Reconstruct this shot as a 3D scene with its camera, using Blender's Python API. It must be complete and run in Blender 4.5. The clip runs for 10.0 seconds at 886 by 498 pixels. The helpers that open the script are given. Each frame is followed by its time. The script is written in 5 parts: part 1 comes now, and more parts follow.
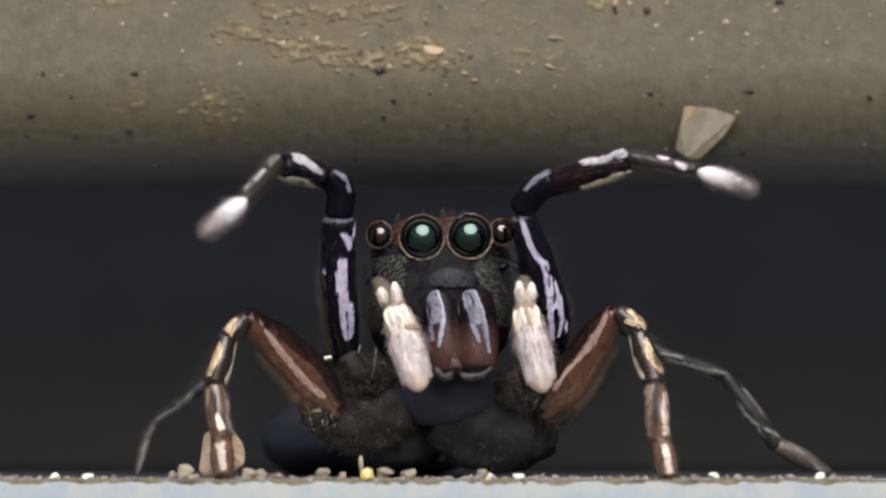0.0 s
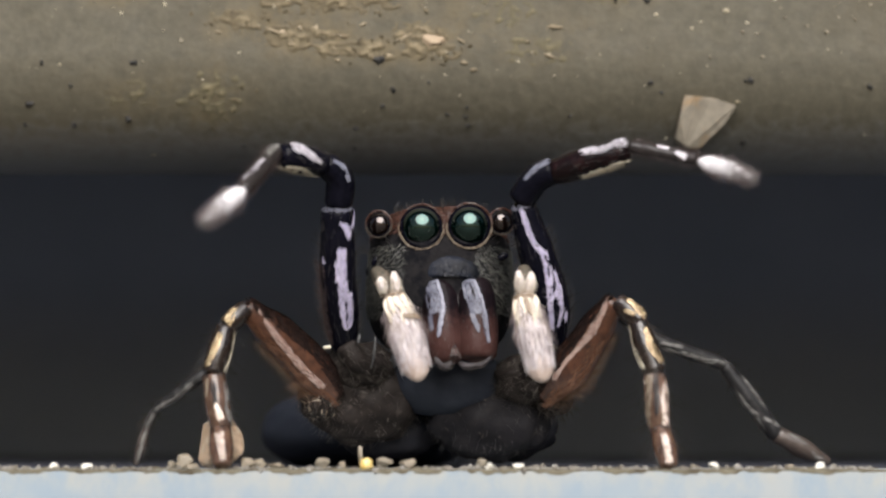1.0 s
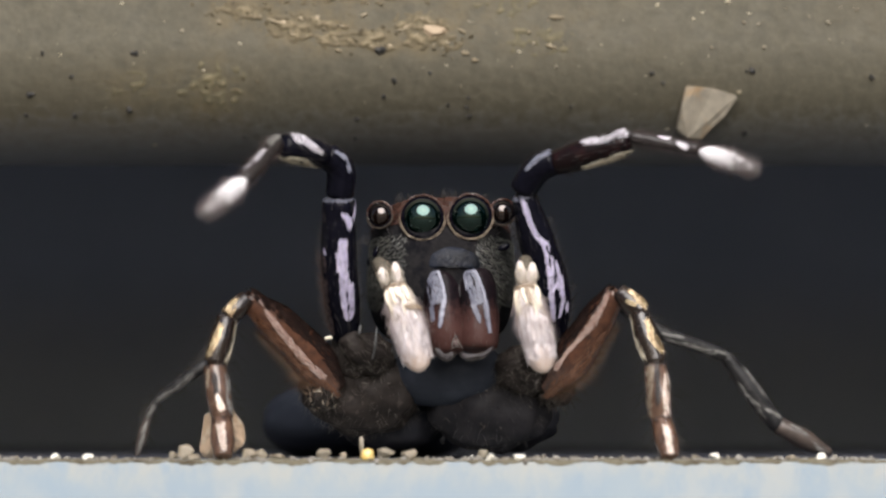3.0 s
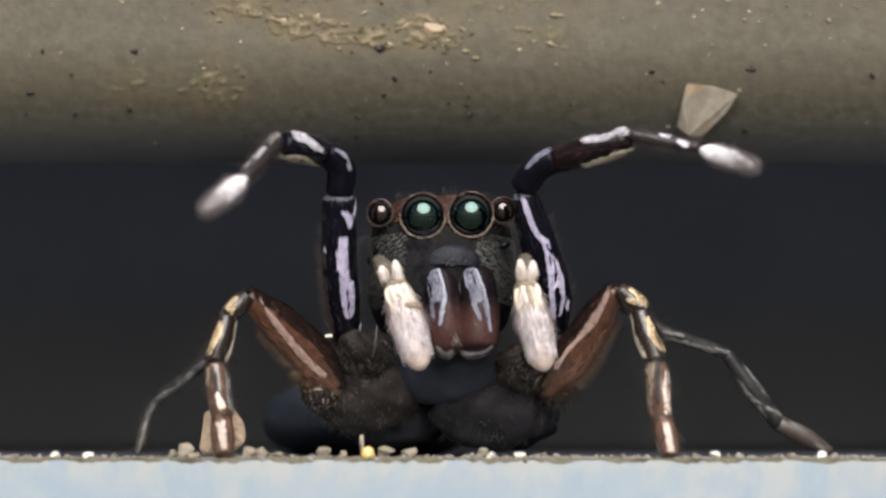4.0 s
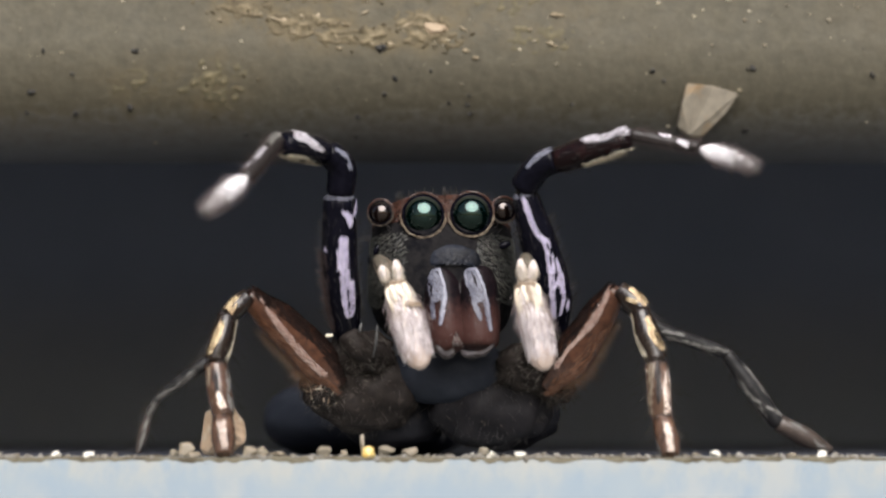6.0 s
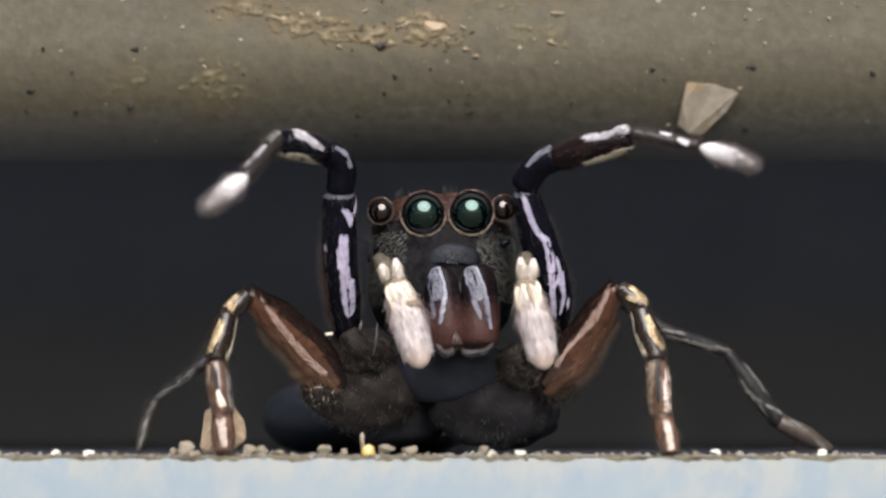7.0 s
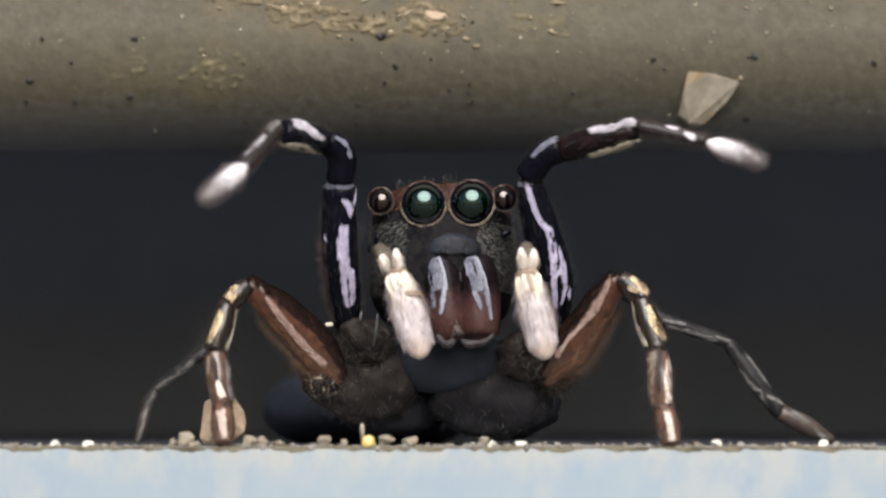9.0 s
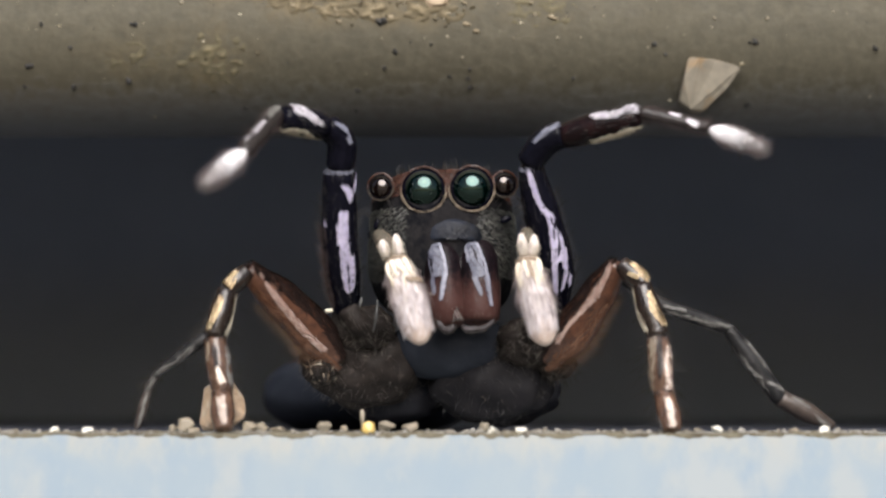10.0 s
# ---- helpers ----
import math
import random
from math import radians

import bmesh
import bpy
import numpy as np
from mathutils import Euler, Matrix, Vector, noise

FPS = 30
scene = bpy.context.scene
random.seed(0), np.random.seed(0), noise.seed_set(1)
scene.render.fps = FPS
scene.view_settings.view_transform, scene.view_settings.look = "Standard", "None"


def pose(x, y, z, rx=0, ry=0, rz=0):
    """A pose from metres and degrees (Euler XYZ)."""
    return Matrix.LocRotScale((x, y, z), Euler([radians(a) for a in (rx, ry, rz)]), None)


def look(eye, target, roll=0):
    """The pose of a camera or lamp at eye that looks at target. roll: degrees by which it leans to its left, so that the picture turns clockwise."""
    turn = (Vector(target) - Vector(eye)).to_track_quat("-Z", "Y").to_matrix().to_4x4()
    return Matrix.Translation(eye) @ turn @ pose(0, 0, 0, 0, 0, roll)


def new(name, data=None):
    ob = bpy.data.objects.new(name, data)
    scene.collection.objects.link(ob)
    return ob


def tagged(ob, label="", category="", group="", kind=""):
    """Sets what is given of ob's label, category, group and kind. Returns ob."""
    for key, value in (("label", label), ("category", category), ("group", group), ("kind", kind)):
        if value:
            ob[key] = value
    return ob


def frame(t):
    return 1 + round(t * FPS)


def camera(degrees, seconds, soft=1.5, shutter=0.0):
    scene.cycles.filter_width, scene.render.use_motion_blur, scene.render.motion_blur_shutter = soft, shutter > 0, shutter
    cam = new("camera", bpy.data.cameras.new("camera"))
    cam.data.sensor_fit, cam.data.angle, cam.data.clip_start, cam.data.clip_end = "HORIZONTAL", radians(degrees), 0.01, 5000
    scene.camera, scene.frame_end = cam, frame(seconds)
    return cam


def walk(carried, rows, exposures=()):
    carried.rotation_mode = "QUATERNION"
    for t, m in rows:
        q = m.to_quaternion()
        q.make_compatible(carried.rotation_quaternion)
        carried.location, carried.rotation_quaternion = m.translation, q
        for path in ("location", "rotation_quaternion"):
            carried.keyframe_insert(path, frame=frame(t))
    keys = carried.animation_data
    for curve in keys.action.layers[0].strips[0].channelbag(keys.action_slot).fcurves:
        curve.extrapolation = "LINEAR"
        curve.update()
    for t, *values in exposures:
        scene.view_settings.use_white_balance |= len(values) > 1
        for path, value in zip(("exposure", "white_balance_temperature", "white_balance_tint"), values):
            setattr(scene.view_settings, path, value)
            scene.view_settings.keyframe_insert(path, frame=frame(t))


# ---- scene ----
# The walk: a phone on close-up, nearly still, that tilts down slowly.
# Lengths below are in millimetres; MM turns them into metres.
MM = 0.001
cam = camera(24.0, 10.0, soft=2.2)
cam.data.dof.use_dof, cam.data.dof.focus_distance, cam.data.dof.aperture_fstop = True, 29.0 * MM, 125.0


def stand(t, tilt, turn, y):
    return t, pose(0, y * MM, 0.3 * MM, 90 + tilt, 0, turn)


walk(cam, [
    stand(0, 5.699, -0.039, -28.462),
    stand(0.5, 5.585, -0.044, -28.397),
    stand(1, 5.420, -0.053, -28.410),
    stand(1.5, 5.193, -0.036, -28.355),
    stand(2, 5.149, -0.024, -28.387),
    stand(2.5, 5.185, -0.021, -28.400),
    stand(4, 5.118, -0.012, -28.375),
    stand(4.5, 5.159, -0.001, -28.394),
    stand(5, 5.216, 0.003, -28.402),
    stand(5.5, 5.160, 0.000, -28.400),
    stand(7, 5.065, 0.000, -28.379),
    stand(7.5, 5.034, 0.005, -28.346),
    stand(8, 4.941, 0.014, -28.319),
    stand(8.5, 4.941, 0.012, -28.319),
    stand(9, 4.809, 0.008, -28.299),
    stand(9.5, 4.578, 0.013, -28.261),
    stand(10, 4.431, 0.012, -28.237),
], ((0.0, 0.05), (0.5, 0.10), (1.0, 0.14), (1.5, 0.17), (8.5, 0.18), (9.5, 0.24), (10.0, 0.26)))

# ---- light: bright open sky in front of the gap, thin cloud over the sun ----
SUN_UP, SUN_SIDE = 41, 4
world = bpy.data.worlds.new("sky")
scene.world = world
world.use_nodes = True
wn = world.node_tree
sky = wn.nodes.new("ShaderNodeTexSky")
sky.sky_type = "NISHITA"
sky.sun_disc = False
sky.sun_elevation = radians(SUN_UP)
sky.sun_rotation = radians(180 - SUN_SIDE)
sky.dust_density = 4.0
sky.air_density = 1.2
wn.links.new(sky.outputs["Color"], wn.nodes["Background"].inputs["Color"])
wn.nodes["Background"].inputs["Strength"].default_value = 0.06
sun_data = bpy.data.lights.new("sun", "SUN")
sun_data.energy, sun_data.angle, sun_data.color = 4.8, radians(54), (1.0, 0.97, 0.955)
sun = new("sun", sun_data)
sun.matrix_world = look((math.sin(radians(SUN_SIDE)), -math.cos(radians(SUN_SIDE)), math.tan(radians(SUN_UP))), (0, 0, 0))


# ---- materials ----
def surface(name, base, second, size, rough=0.5, bump=0.0, third=None, third_size=1.0, third_at=0.55, metal=0.0,
            spec=0.5, ior=1.5, coat=0.0, tint=None, vary=None, vary_by="island", stretch=None, grain=0.35, sheen=0.0, detail=6.0, stain=None, along=None, thin=0.0):
    """base and second mix by a fine noise (size, mm), third comes in as larger stains; vary: pieces differ one by one."""
    m = bpy.data.materials.new(name)
    m.use_nodes = True
    nt = m.node_tree
    b = nt.nodes["Principled BSDF"]
    co = nt.nodes.new("ShaderNodeTexCoord")
    place = co.outputs["Object"]
    if stretch:
        mp = nt.nodes.new("ShaderNodeMapping")
        mp.inputs["Scale"].default_value = stretch
        nt.links.new(place, mp.inputs["Vector"])
        place = mp.outputs["Vector"]

    def noisy(mm, d=detail, rough_=0.6):
        n = nt.nodes.new("ShaderNodeTexNoise")
        n.inputs["Scale"].default_value = 1000.0 / mm
        n.inputs["Detail"].default_value = d
        n.inputs["Roughness"].default_value = rough_
        nt.links.new(place, n.inputs["Vector"])
        return n.outputs["Fac"]

    def stepped(src, lo, hi):
        r = nt.nodes.new("ShaderNodeMapRange")
        r.inputs["From Min"].default_value, r.inputs["From Max"].default_value = lo, hi
        nt.links.new(src, r.inputs["Value"])
        return r.outputs["Result"]

    def blend(fac, a, c):
        x = nt.nodes.new("ShaderNodeMix")
        x.data_type = "RGBA"
        nt.links.new(fac, x.inputs["Factor"])
        for socket, v in (("A", a), ("B", c)):
            s = [i for i in x.inputs if i.name == socket and i.type == "RGBA"][0]
            if isinstance(v, tuple):
                s.default_value = (*v, 1)
            else:
                nt.links.new(v, s)
        return [o for o in x.outputs if o.type == "RGBA"][0]

    fine = noisy(size)
    colour = blend(stepped(fine, 0.5 - grain / 2, 0.5 + grain / 2), base, second)
    if third:
        colour = blend(stepped(noisy(third_size, 4.0), third_at, third_at + 0.14), colour, third)
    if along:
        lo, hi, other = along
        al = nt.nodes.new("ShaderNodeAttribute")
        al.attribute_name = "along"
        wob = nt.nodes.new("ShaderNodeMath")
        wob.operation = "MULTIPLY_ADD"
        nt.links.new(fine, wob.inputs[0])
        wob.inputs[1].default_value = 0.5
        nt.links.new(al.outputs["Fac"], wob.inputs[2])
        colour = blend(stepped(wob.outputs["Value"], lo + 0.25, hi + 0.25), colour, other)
    if stain:
        at = nt.nodes.new("ShaderNodeAttribute")
        at.attribute_name = "stain"
        mul = nt.nodes.new("ShaderNodeMath")
        mul.operation = "MULTIPLY"
        nt.links.new(at.outputs["Fac"], mul.inputs[0])
        nt.links.new(stepped(noisy(0.30, 5.0, 0.7), 0.36, 0.62), mul.inputs[1])
        colour = blend(mul.outputs["Value"], colour, stain)
    if vary:
        if vary_by == "island":
            g = nt.nodes.new("ShaderNodeNewGeometry")
            rnd = g.outputs["Random Per Island"]
        else:
            g = nt.nodes.new("ShaderNodeObjectInfo")
            rnd = g.outputs["Random"]
        colour = blend(rnd, colour, vary)
    nt.links.new(colour, b.inputs["Base Color"])
    b.inputs["Metallic"].default_value = metal
    b.inputs["IOR"].default_value = ior
    b.inputs["Specular IOR Level"].default_value = spec
    b.inputs["Coat Weight"].default_value = coat
    b.inputs["Sheen Weight"].default_value = sheen
    if tint:
        b.inputs["Specular Tint"].default_value = (*tint, 1)
    rr = nt.nodes.new("ShaderNodeMapRange")
    rr.inputs["To Min"].default_value, rr.inputs["To Max"].default_value = max(0.02, rough * 0.75), min(1.0, rough * 1.25)
    nt.links.new(noisy(size * 2.5, 3.0), rr.inputs["Value"])
    nt.links.new(rr.outputs["Result"], b.inputs["Roughness"])
    if thin:
        through_light = nt.nodes.new("ShaderNodeBsdfTranslucent")
        both = nt.nodes.new("ShaderNodeMixShader")
        both.inputs["Fac"].default_value = thin
        nt.links.new(colour, through_light.inputs["Color"])
        nt.links.new(b.outputs["BSDF"], both.inputs[1])
        nt.links.new(through_light.outputs["BSDF"], both.inputs[2])
        nt.links.new(both.outputs["Shader"], nt.nodes["Material Output"].inputs["Surface"])
    if bump:
        bp = nt.nodes.new("ShaderNodeBump")
        bp.inputs["Strength"].default_value = 0.9
        bp.inputs["Distance"].default_value = bump * MM
        nt.links.new(fine, bp.inputs["Height"])
        nt.links.new(bp.outputs["Normal"], b.inputs["Normal"])
    return m


PAINT = surface("pale_blue_paint", (0.296, 0.350, 0.390), (0.246, 0.318, 0.388), 1.5, 0.55, 0.01, (0.328, 0.364, 0.386), 0.8, 0.50, detail=4.0, stain=(0.365, 0.378, 0.365), stretch=(1.0, 1.0, 0.6))
# BEAM's along colour lightens the rolled underside, standing in for bounced light.
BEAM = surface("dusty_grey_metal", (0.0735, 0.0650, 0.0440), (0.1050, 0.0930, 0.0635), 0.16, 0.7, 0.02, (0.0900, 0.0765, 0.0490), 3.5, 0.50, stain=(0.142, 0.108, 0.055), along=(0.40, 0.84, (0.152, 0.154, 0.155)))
LEDGE_SHEET = surface("dark_grey_sheet", (0.070, 0.074, 0.092), (0.050, 0.053, 0.067), 0.2, 0.95, 0.02, spec=0.05)
DARK = surface("dark_recess_metal", (0.424, 0.484, 0.622), (0.476, 0.532, 0.67), 2.0, 0.8, 0.01)
MUD = surface("caked_olive_dirt", (0.105, 0.092, 0.064), (0.185, 0.168, 0.125), 0.10, 0.9, 0.02, (0.070, 0.057, 0.038), 0.35, 0.52, spec=0.15)
SOIL = surface("ground_soil", (0.1102, 0.09975, 0.084), (0.07875, 0.07091, 0.05775), 40.0, 0.9, 2.0, (0.042, 0.0525, 0.02625), 400.0)
SAND = surface("sand_grain", (0.1632, 0.1421, 0.1106), (0.1158, 0.09773, 0.07371), 0.05, 0.7, 0.004, vary=(0.2528, 0.2422, 0.2211))
DUST = surface("beam_dust_grain", (0.22, 0.185, 0.13), (0.16, 0.13, 0.09), 0.05, 0.8, 0.004, vary=(0.34, 0.30, 0.22))
RUST = surface("rusty_crust", (0.136, 0.108, 0.062), (0.104, 0.084, 0.050), 0.09, 0.85, 0.010, (0.074, 0.058, 0.037), 0.22, 0.60, along=(0.45, 0.95, (0.23, 0.185, 0.112)))
PALE_CRUST = surface("pale_dried_crust", (0.29, 0.24, 0.158), (0.19, 0.150, 0.092), 0.08, 0.85, 0.010, (0.36, 0.31, 0.22), 0.2, 0.56)
OLIVE_CRUST = surface("olive_dirt_film", (0.128, 0.108, 0.062), (0.095, 0.083, 0.050), 0.10, 0.85, 0.008, along=(0.3, 0.9, (0.21, 0.175, 0.10)))
SPECK = surface("black_speck", (0.012, 0.011, 0.010), (0.03, 0.028, 0.025), 0.03, 0.6)
STONE = surface("tan_pebble", (0.52, 0.385, 0.272), (0.40, 0.287, 0.195), 0.12, 0.6, 0.01, (0.54, 0.45, 0.345), 0.2, 0.52)
PEACH = surface("peach_pebble", (0.40, 0.30, 0.20), (0.29, 0.205, 0.13), 0.08, 0.7, 0.008, vary=(0.45, 0.38, 0.27), vary_by="object")
PALE = surface("pale_quartz", (0.30, 0.262, 0.20), (0.215, 0.178, 0.13), 0.07, 0.5, 0.010, (0.15, 0.125, 0.09), 0.18, 0.52, vary=(0.21, 0.175, 0.125), vary_by="object")
DRAB_STONE = surface("olive_grey_pebble", (0.24, 0.21, 0.16), (0.17, 0.145, 0.105), 0.09, 0.7, 0.01, (0.33, 0.28, 0.21), 0.2, 0.54)
QUARTZ = surface("white_quartz", (0.78, 0.76, 0.68), (0.66, 0.63, 0.54), 0.06, 0.4, 0.004)
AMBER = surface("amber_grain", (0.62, 0.42, 0.10), (0.80, 0.62, 0.26), 0.08, 0.3, 0.003, coat=0.4)
SLATE = surface("stone_chip", (0.28, 0.245, 0.19), (0.21, 0.185, 0.145), 0.15, 0.75, 0.012, (0.29, 0.205, 0.12), 0.35, 0.54)

BLACK = surface("black_cuticle", (0.002423, 0.00255, 0.005313), (0.005652, 0.005525, 0.01063), 0.07, 0.22, 0.010, spec=0.11)
HEAD = surface("dark_head_cuticle", (0.0105, 0.0102, 0.0115), (0.0195, 0.0182, 0.0190), 0.06, 0.7, 0.014, (0.0065, 0.0066, 0.0085), 0.2, 0.52, spec=0.03)
CLYPEUS = surface("blue_grey_clypeus", (0.006358, 0.00841, 0.0153), (0.01048, 0.01361, 0.02397), 0.07, 0.5, 0.014, (0.003974, 0.004947, 0.00816), 0.26, 0.48, spec=0.22)
BROWN = surface("brown_leg_cuticle", (0.115, 0.0475, 0.0262), (0.044, 0.0176, 0.0102), 0.12, 0.32, 0.008, (0.02091, 0.01115, 0.008364), 0.35, 0.58, coat=0.3)
COPPER = surface("tan_leg_cuticle", (0.135, 0.078, 0.053), (0.062, 0.034, 0.024), 0.14, 0.22, 0.010, (0.022, 0.013, 0.010), 0.24, 0.54, coat=0.6)
BRONZE = surface("dark_bronze_cuticle", (0.010, 0.0058, 0.0048), (0.024, 0.0145, 0.010), 0.10, 0.24, 0.010, (0.070, 0.042, 0.024), 0.20, 0.58, coat=0.4)
GREYLEG = surface("grey_rear_leg_cuticle", (0.009, 0.009, 0.010), (0.020, 0.0193, 0.020), 0.11, 0.4, 0.008, (0.052, 0.049, 0.049), 0.24, 0.54, spec=0.3)
DRABFOOT = surface("drab_brown_foot", (0.088, 0.068, 0.0576), (0.048, 0.0368, 0.032), 0.1, 0.35, 0.008, (0.016, 0.0136, 0.0128), 0.2, 0.58)
JAW = surface("red_brown_jaw", (0.0050, 0.0038, 0.0052), (0.0105, 0.0060, 0.0078), 0.08, 0.34, 0.014, (0.0035, 0.0028, 0.0035), 0.22, 0.52, spec=0.13, along=(0.36, 0.64, (0.056, 0.0262, 0.0232)))
MAROON = surface("maroon_black_cuticle", (0.0085, 0.0036, 0.0040), (0.0045, 0.0028, 0.0036), 0.08, 0.25, 0.008, (0.0150, 0.0050, 0.0050), 0.3, 0.56, spec=0.2)
LIP = surface("pale_jaw_lip", (0.040, 0.034, 0.037), (0.064, 0.057, 0.062), 0.05, 0.5, 0.014, (0.014, 0.010, 0.0105), 0.10, 0.46, spec=0.3)
COXA = surface("grey_brown_coxa", (0.029, 0.0238, 0.0212), (0.0175, 0.0142, 0.0135), 0.12, 0.55, 0.02, (0.058, 0.048, 0.042), 0.16, 0.58, spec=0.1)
HIP = surface("blue_black_hip", (0.0125, 0.0120, 0.0145), (0.0195, 0.0180, 0.0195), 0.16, 0.55, 0.02, (0.032, 0.027, 0.025), 0.30, 0.60, spec=0.1)
BELLY = surface("blue_black_abdomen", (0.0195, 0.0230, 0.0320), (0.0290, 0.0330, 0.0440), 0.2, 0.5, 0.006, spec=0.12)
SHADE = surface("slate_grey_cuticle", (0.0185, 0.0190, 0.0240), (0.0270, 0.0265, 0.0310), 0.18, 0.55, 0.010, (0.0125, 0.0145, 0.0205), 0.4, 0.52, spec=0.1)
LENS = surface("green_black_eye_lens", (0.0002, 0.0016, 0.0013), (0.0004, 0.0026, 0.002), 0.5, 0.08, 0.0, ior=1.58, tint=(0.50, 1.0, 0.88), coat=0.7)
LENS_SMALL = surface("brown_black_eye_lens", (0.004, 0.002, 0.002), (0.006, 0.0035, 0.003), 0.5, 0.05, 0.0, ior=1.8, tint=(1.0, 0.9, 0.87))
RIM = surface("tan_eye_rim", (0.050, 0.024, 0.015), (0.028, 0.013, 0.009), 0.05, 0.5, 0.008, (0.085, 0.056, 0.036), 0.22, 0.56)
WHITE_SCALE = surface("white_scale", (0.90, 0.87, 0.90), (0.48, 0.45, 0.52), 0.09, 0.28, vary=(0.66, 0.62, 0.69), spec=0.7, metal=0.25)
LILAC_SCALE = surface("lilac_scale", (0.85, 0.78, 0.96), (0.45, 0.41, 0.60), 0.10, 0.28, vary=(0.52, 0.48, 0.66), spec=0.8, metal=0.25)
CREAM_SCALE = surface("cream_scale", (0.62, 0.55, 0.42), (0.52, 0.45, 0.32), 0.05, 0.45, vary=(0.70, 0.66, 0.55))
TAN_SCALE = surface("tan_scale", (0.20, 0.150, 0.105), (0.115, 0.080, 0.054), 0.10, 0.4, vary=(0.30, 0.25, 0.19))
ASH_SCALE = surface("ash_scale", (0.155, 0.150, 0.142), (0.075, 0.072, 0.069), 0.14, 0.35, vary=(0.26, 0.25, 0.235))
TAWNY_SCALE = surface("tawny_scale", (0.19, 0.078, 0.042), (0.085, 0.034, 0.020), 0.08, 0.24, vary=(0.30, 0.155, 0.095), spec=0.8, metal=0.25)
DULL_SCALE = surface("dull_brown_scale", (0.0495, 0.03825, 0.02925), (0.0315, 0.02475, 0.02025), 0.05, 0.4, vary=(0.09, 0.0765, 0.063))
GOLD_SCALE = surface("gold_scale", (0.72, 0.60, 0.38), (0.34, 0.235, 0.115), 0.09, 0.22, vary=(0.20, 0.125, 0.07), spec=0.8, metal=0.5)
PINK_SCALE = surface("pink_copper_scale", (0.62, 0.39, 0.315), (0.27, 0.125, 0.090), 0.10, 0.22, vary=(0.70, 0.56, 0.51), spec=0.8, metal=0.35)
BLUE_SCALE = surface("blue_grey_scale", (0.144, 0.153, 0.207), (0.198, 0.207, 0.27), 0.05, 0.34, vary=(0.27, 0.27, 0.333), spec=0.7, metal=0.15)
SLATE_SCALE_PALE = surface("grey_spine", (0.075, 0.075, 0.075), (0.035, 0.035, 0.035), 0.05, 0.4)
JAW_SCALE = surface("grey_blue_jaw_scale", (0.078, 0.083, 0.118), (0.120, 0.122, 0.165), 0.12, 0.36, vary=(0.100, 0.102, 0.145), spec=0.6)
SLATE_SCALE = surface("slate_blue_scale", (0.01152, 0.01312, 0.02161), (0.01811, 0.02012, 0.03087), 0.05, 0.4, vary=(0.005762, 0.006473, 0.01132))
ORANGE_SCALE = surface("orange_brown_scale", (0.040, 0.0125, 0.0075), (0.018, 0.007, 0.0055), 0.09, 0.4, vary=(0.070, 0.026, 0.015))
UMBER_SCALE = surface("umber_scale", (0.009, 0.006, 0.006), (0.005, 0.004, 0.004), 0.10, 0.35, vary=(0.030, 0.017, 0.014), spec=0.3)
SHELL_SCALE = surface("shell_pink_scale", (0.72, 0.56, 0.47), (0.34, 0.225, 0.17), 0.10, 0.22, vary=(0.86, 0.77, 0.70), spec=0.8, metal=0.35)
GREEN_SCALE = surface("grey_green_scale", (0.085, 0.084, 0.073), (0.140, 0.133, 0.114), 0.16, 0.4, vary=(0.036, 0.040, 0.040), metal=0.1)
WHITE_HAIR = surface("white_hair", (0.93, 0.89, 0.92), (0.86, 0.80, 0.82), 0.1, 0.45, vary=(0.80, 0.73, 0.75), sheen=0.2, thin=0.18)
SNOW_HAIR = surface("snow_hair", (0.91, 0.885, 0.91), (0.84, 0.80, 0.84), 0.1, 0.45, vary=(0.92, 0.91, 0.92), thin=0.18)
CREAM_HAIR = surface("cream_hair", (0.90, 0.85, 0.76), (0.80, 0.73, 0.62), 0.1, 0.45, vary=(0.64, 0.55, 0.45), thin=0.18)
BROWN_HAIR = surface("brown_hair", (0.15, 0.07875, 0.04125), (0.09, 0.045, 0.02625), 0.1, 0.45, vary=(0.24, 0.165, 0.105))
TAWNY_HAIR = surface("tawny_hair", (0.28, 0.205, 0.145), (0.19, 0.135, 0.095), 0.1, 0.45, vary=(0.42, 0.33, 0.25))
ROSE_HAIR = surface("rose_grey_hair", (0.36, 0.285, 0.285), (0.22, 0.165, 0.165), 0.1, 0.45, vary=(0.55, 0.47, 0.48), thin=0.1)
ROSY_HAIR = surface("rosy_tan_hair", (0.66, 0.50, 0.43), (0.52, 0.37, 0.30), 0.1, 0.45, vary=(0.78, 0.66, 0.60), thin=0.15)
UMBER_HAIR = surface("umber_hair", (0.040, 0.027, 0.025), (0.065, 0.045, 0.04), 0.1, 0.4, vary=(0.12, 0.085, 0.08))
DARK_HAIR = surface("dark_hair", (0.05, 0.045, 0.042), (0.09, 0.08, 0.075), 0.1, 0.4, vary=(0.02, 0.02, 0.022))
DUN_HAIR = surface("dun_hair", (0.066, 0.055, 0.046), (0.042, 0.035, 0.030), 0.1, 0.5, vary=(0.105, 0.090, 0.076))
BRUSH = surface("foot_brush_skin", (0.90, 0.87, 0.89), (0.82, 0.78, 0.81), 0.1, 0.5, 0.01, along=(0.52, 0.80, (0.25, 0.225, 0.228)))
PALP_SKIN = surface("pale_palp_skin", (0.86, 0.80, 0.81), (0.58, 0.50, 0.48), 0.05, 0.6, 0.01, stretch=(1.0, 1.0, 0.22), along=(0.80, 0.95, (0.66, 0.53, 0.46)))
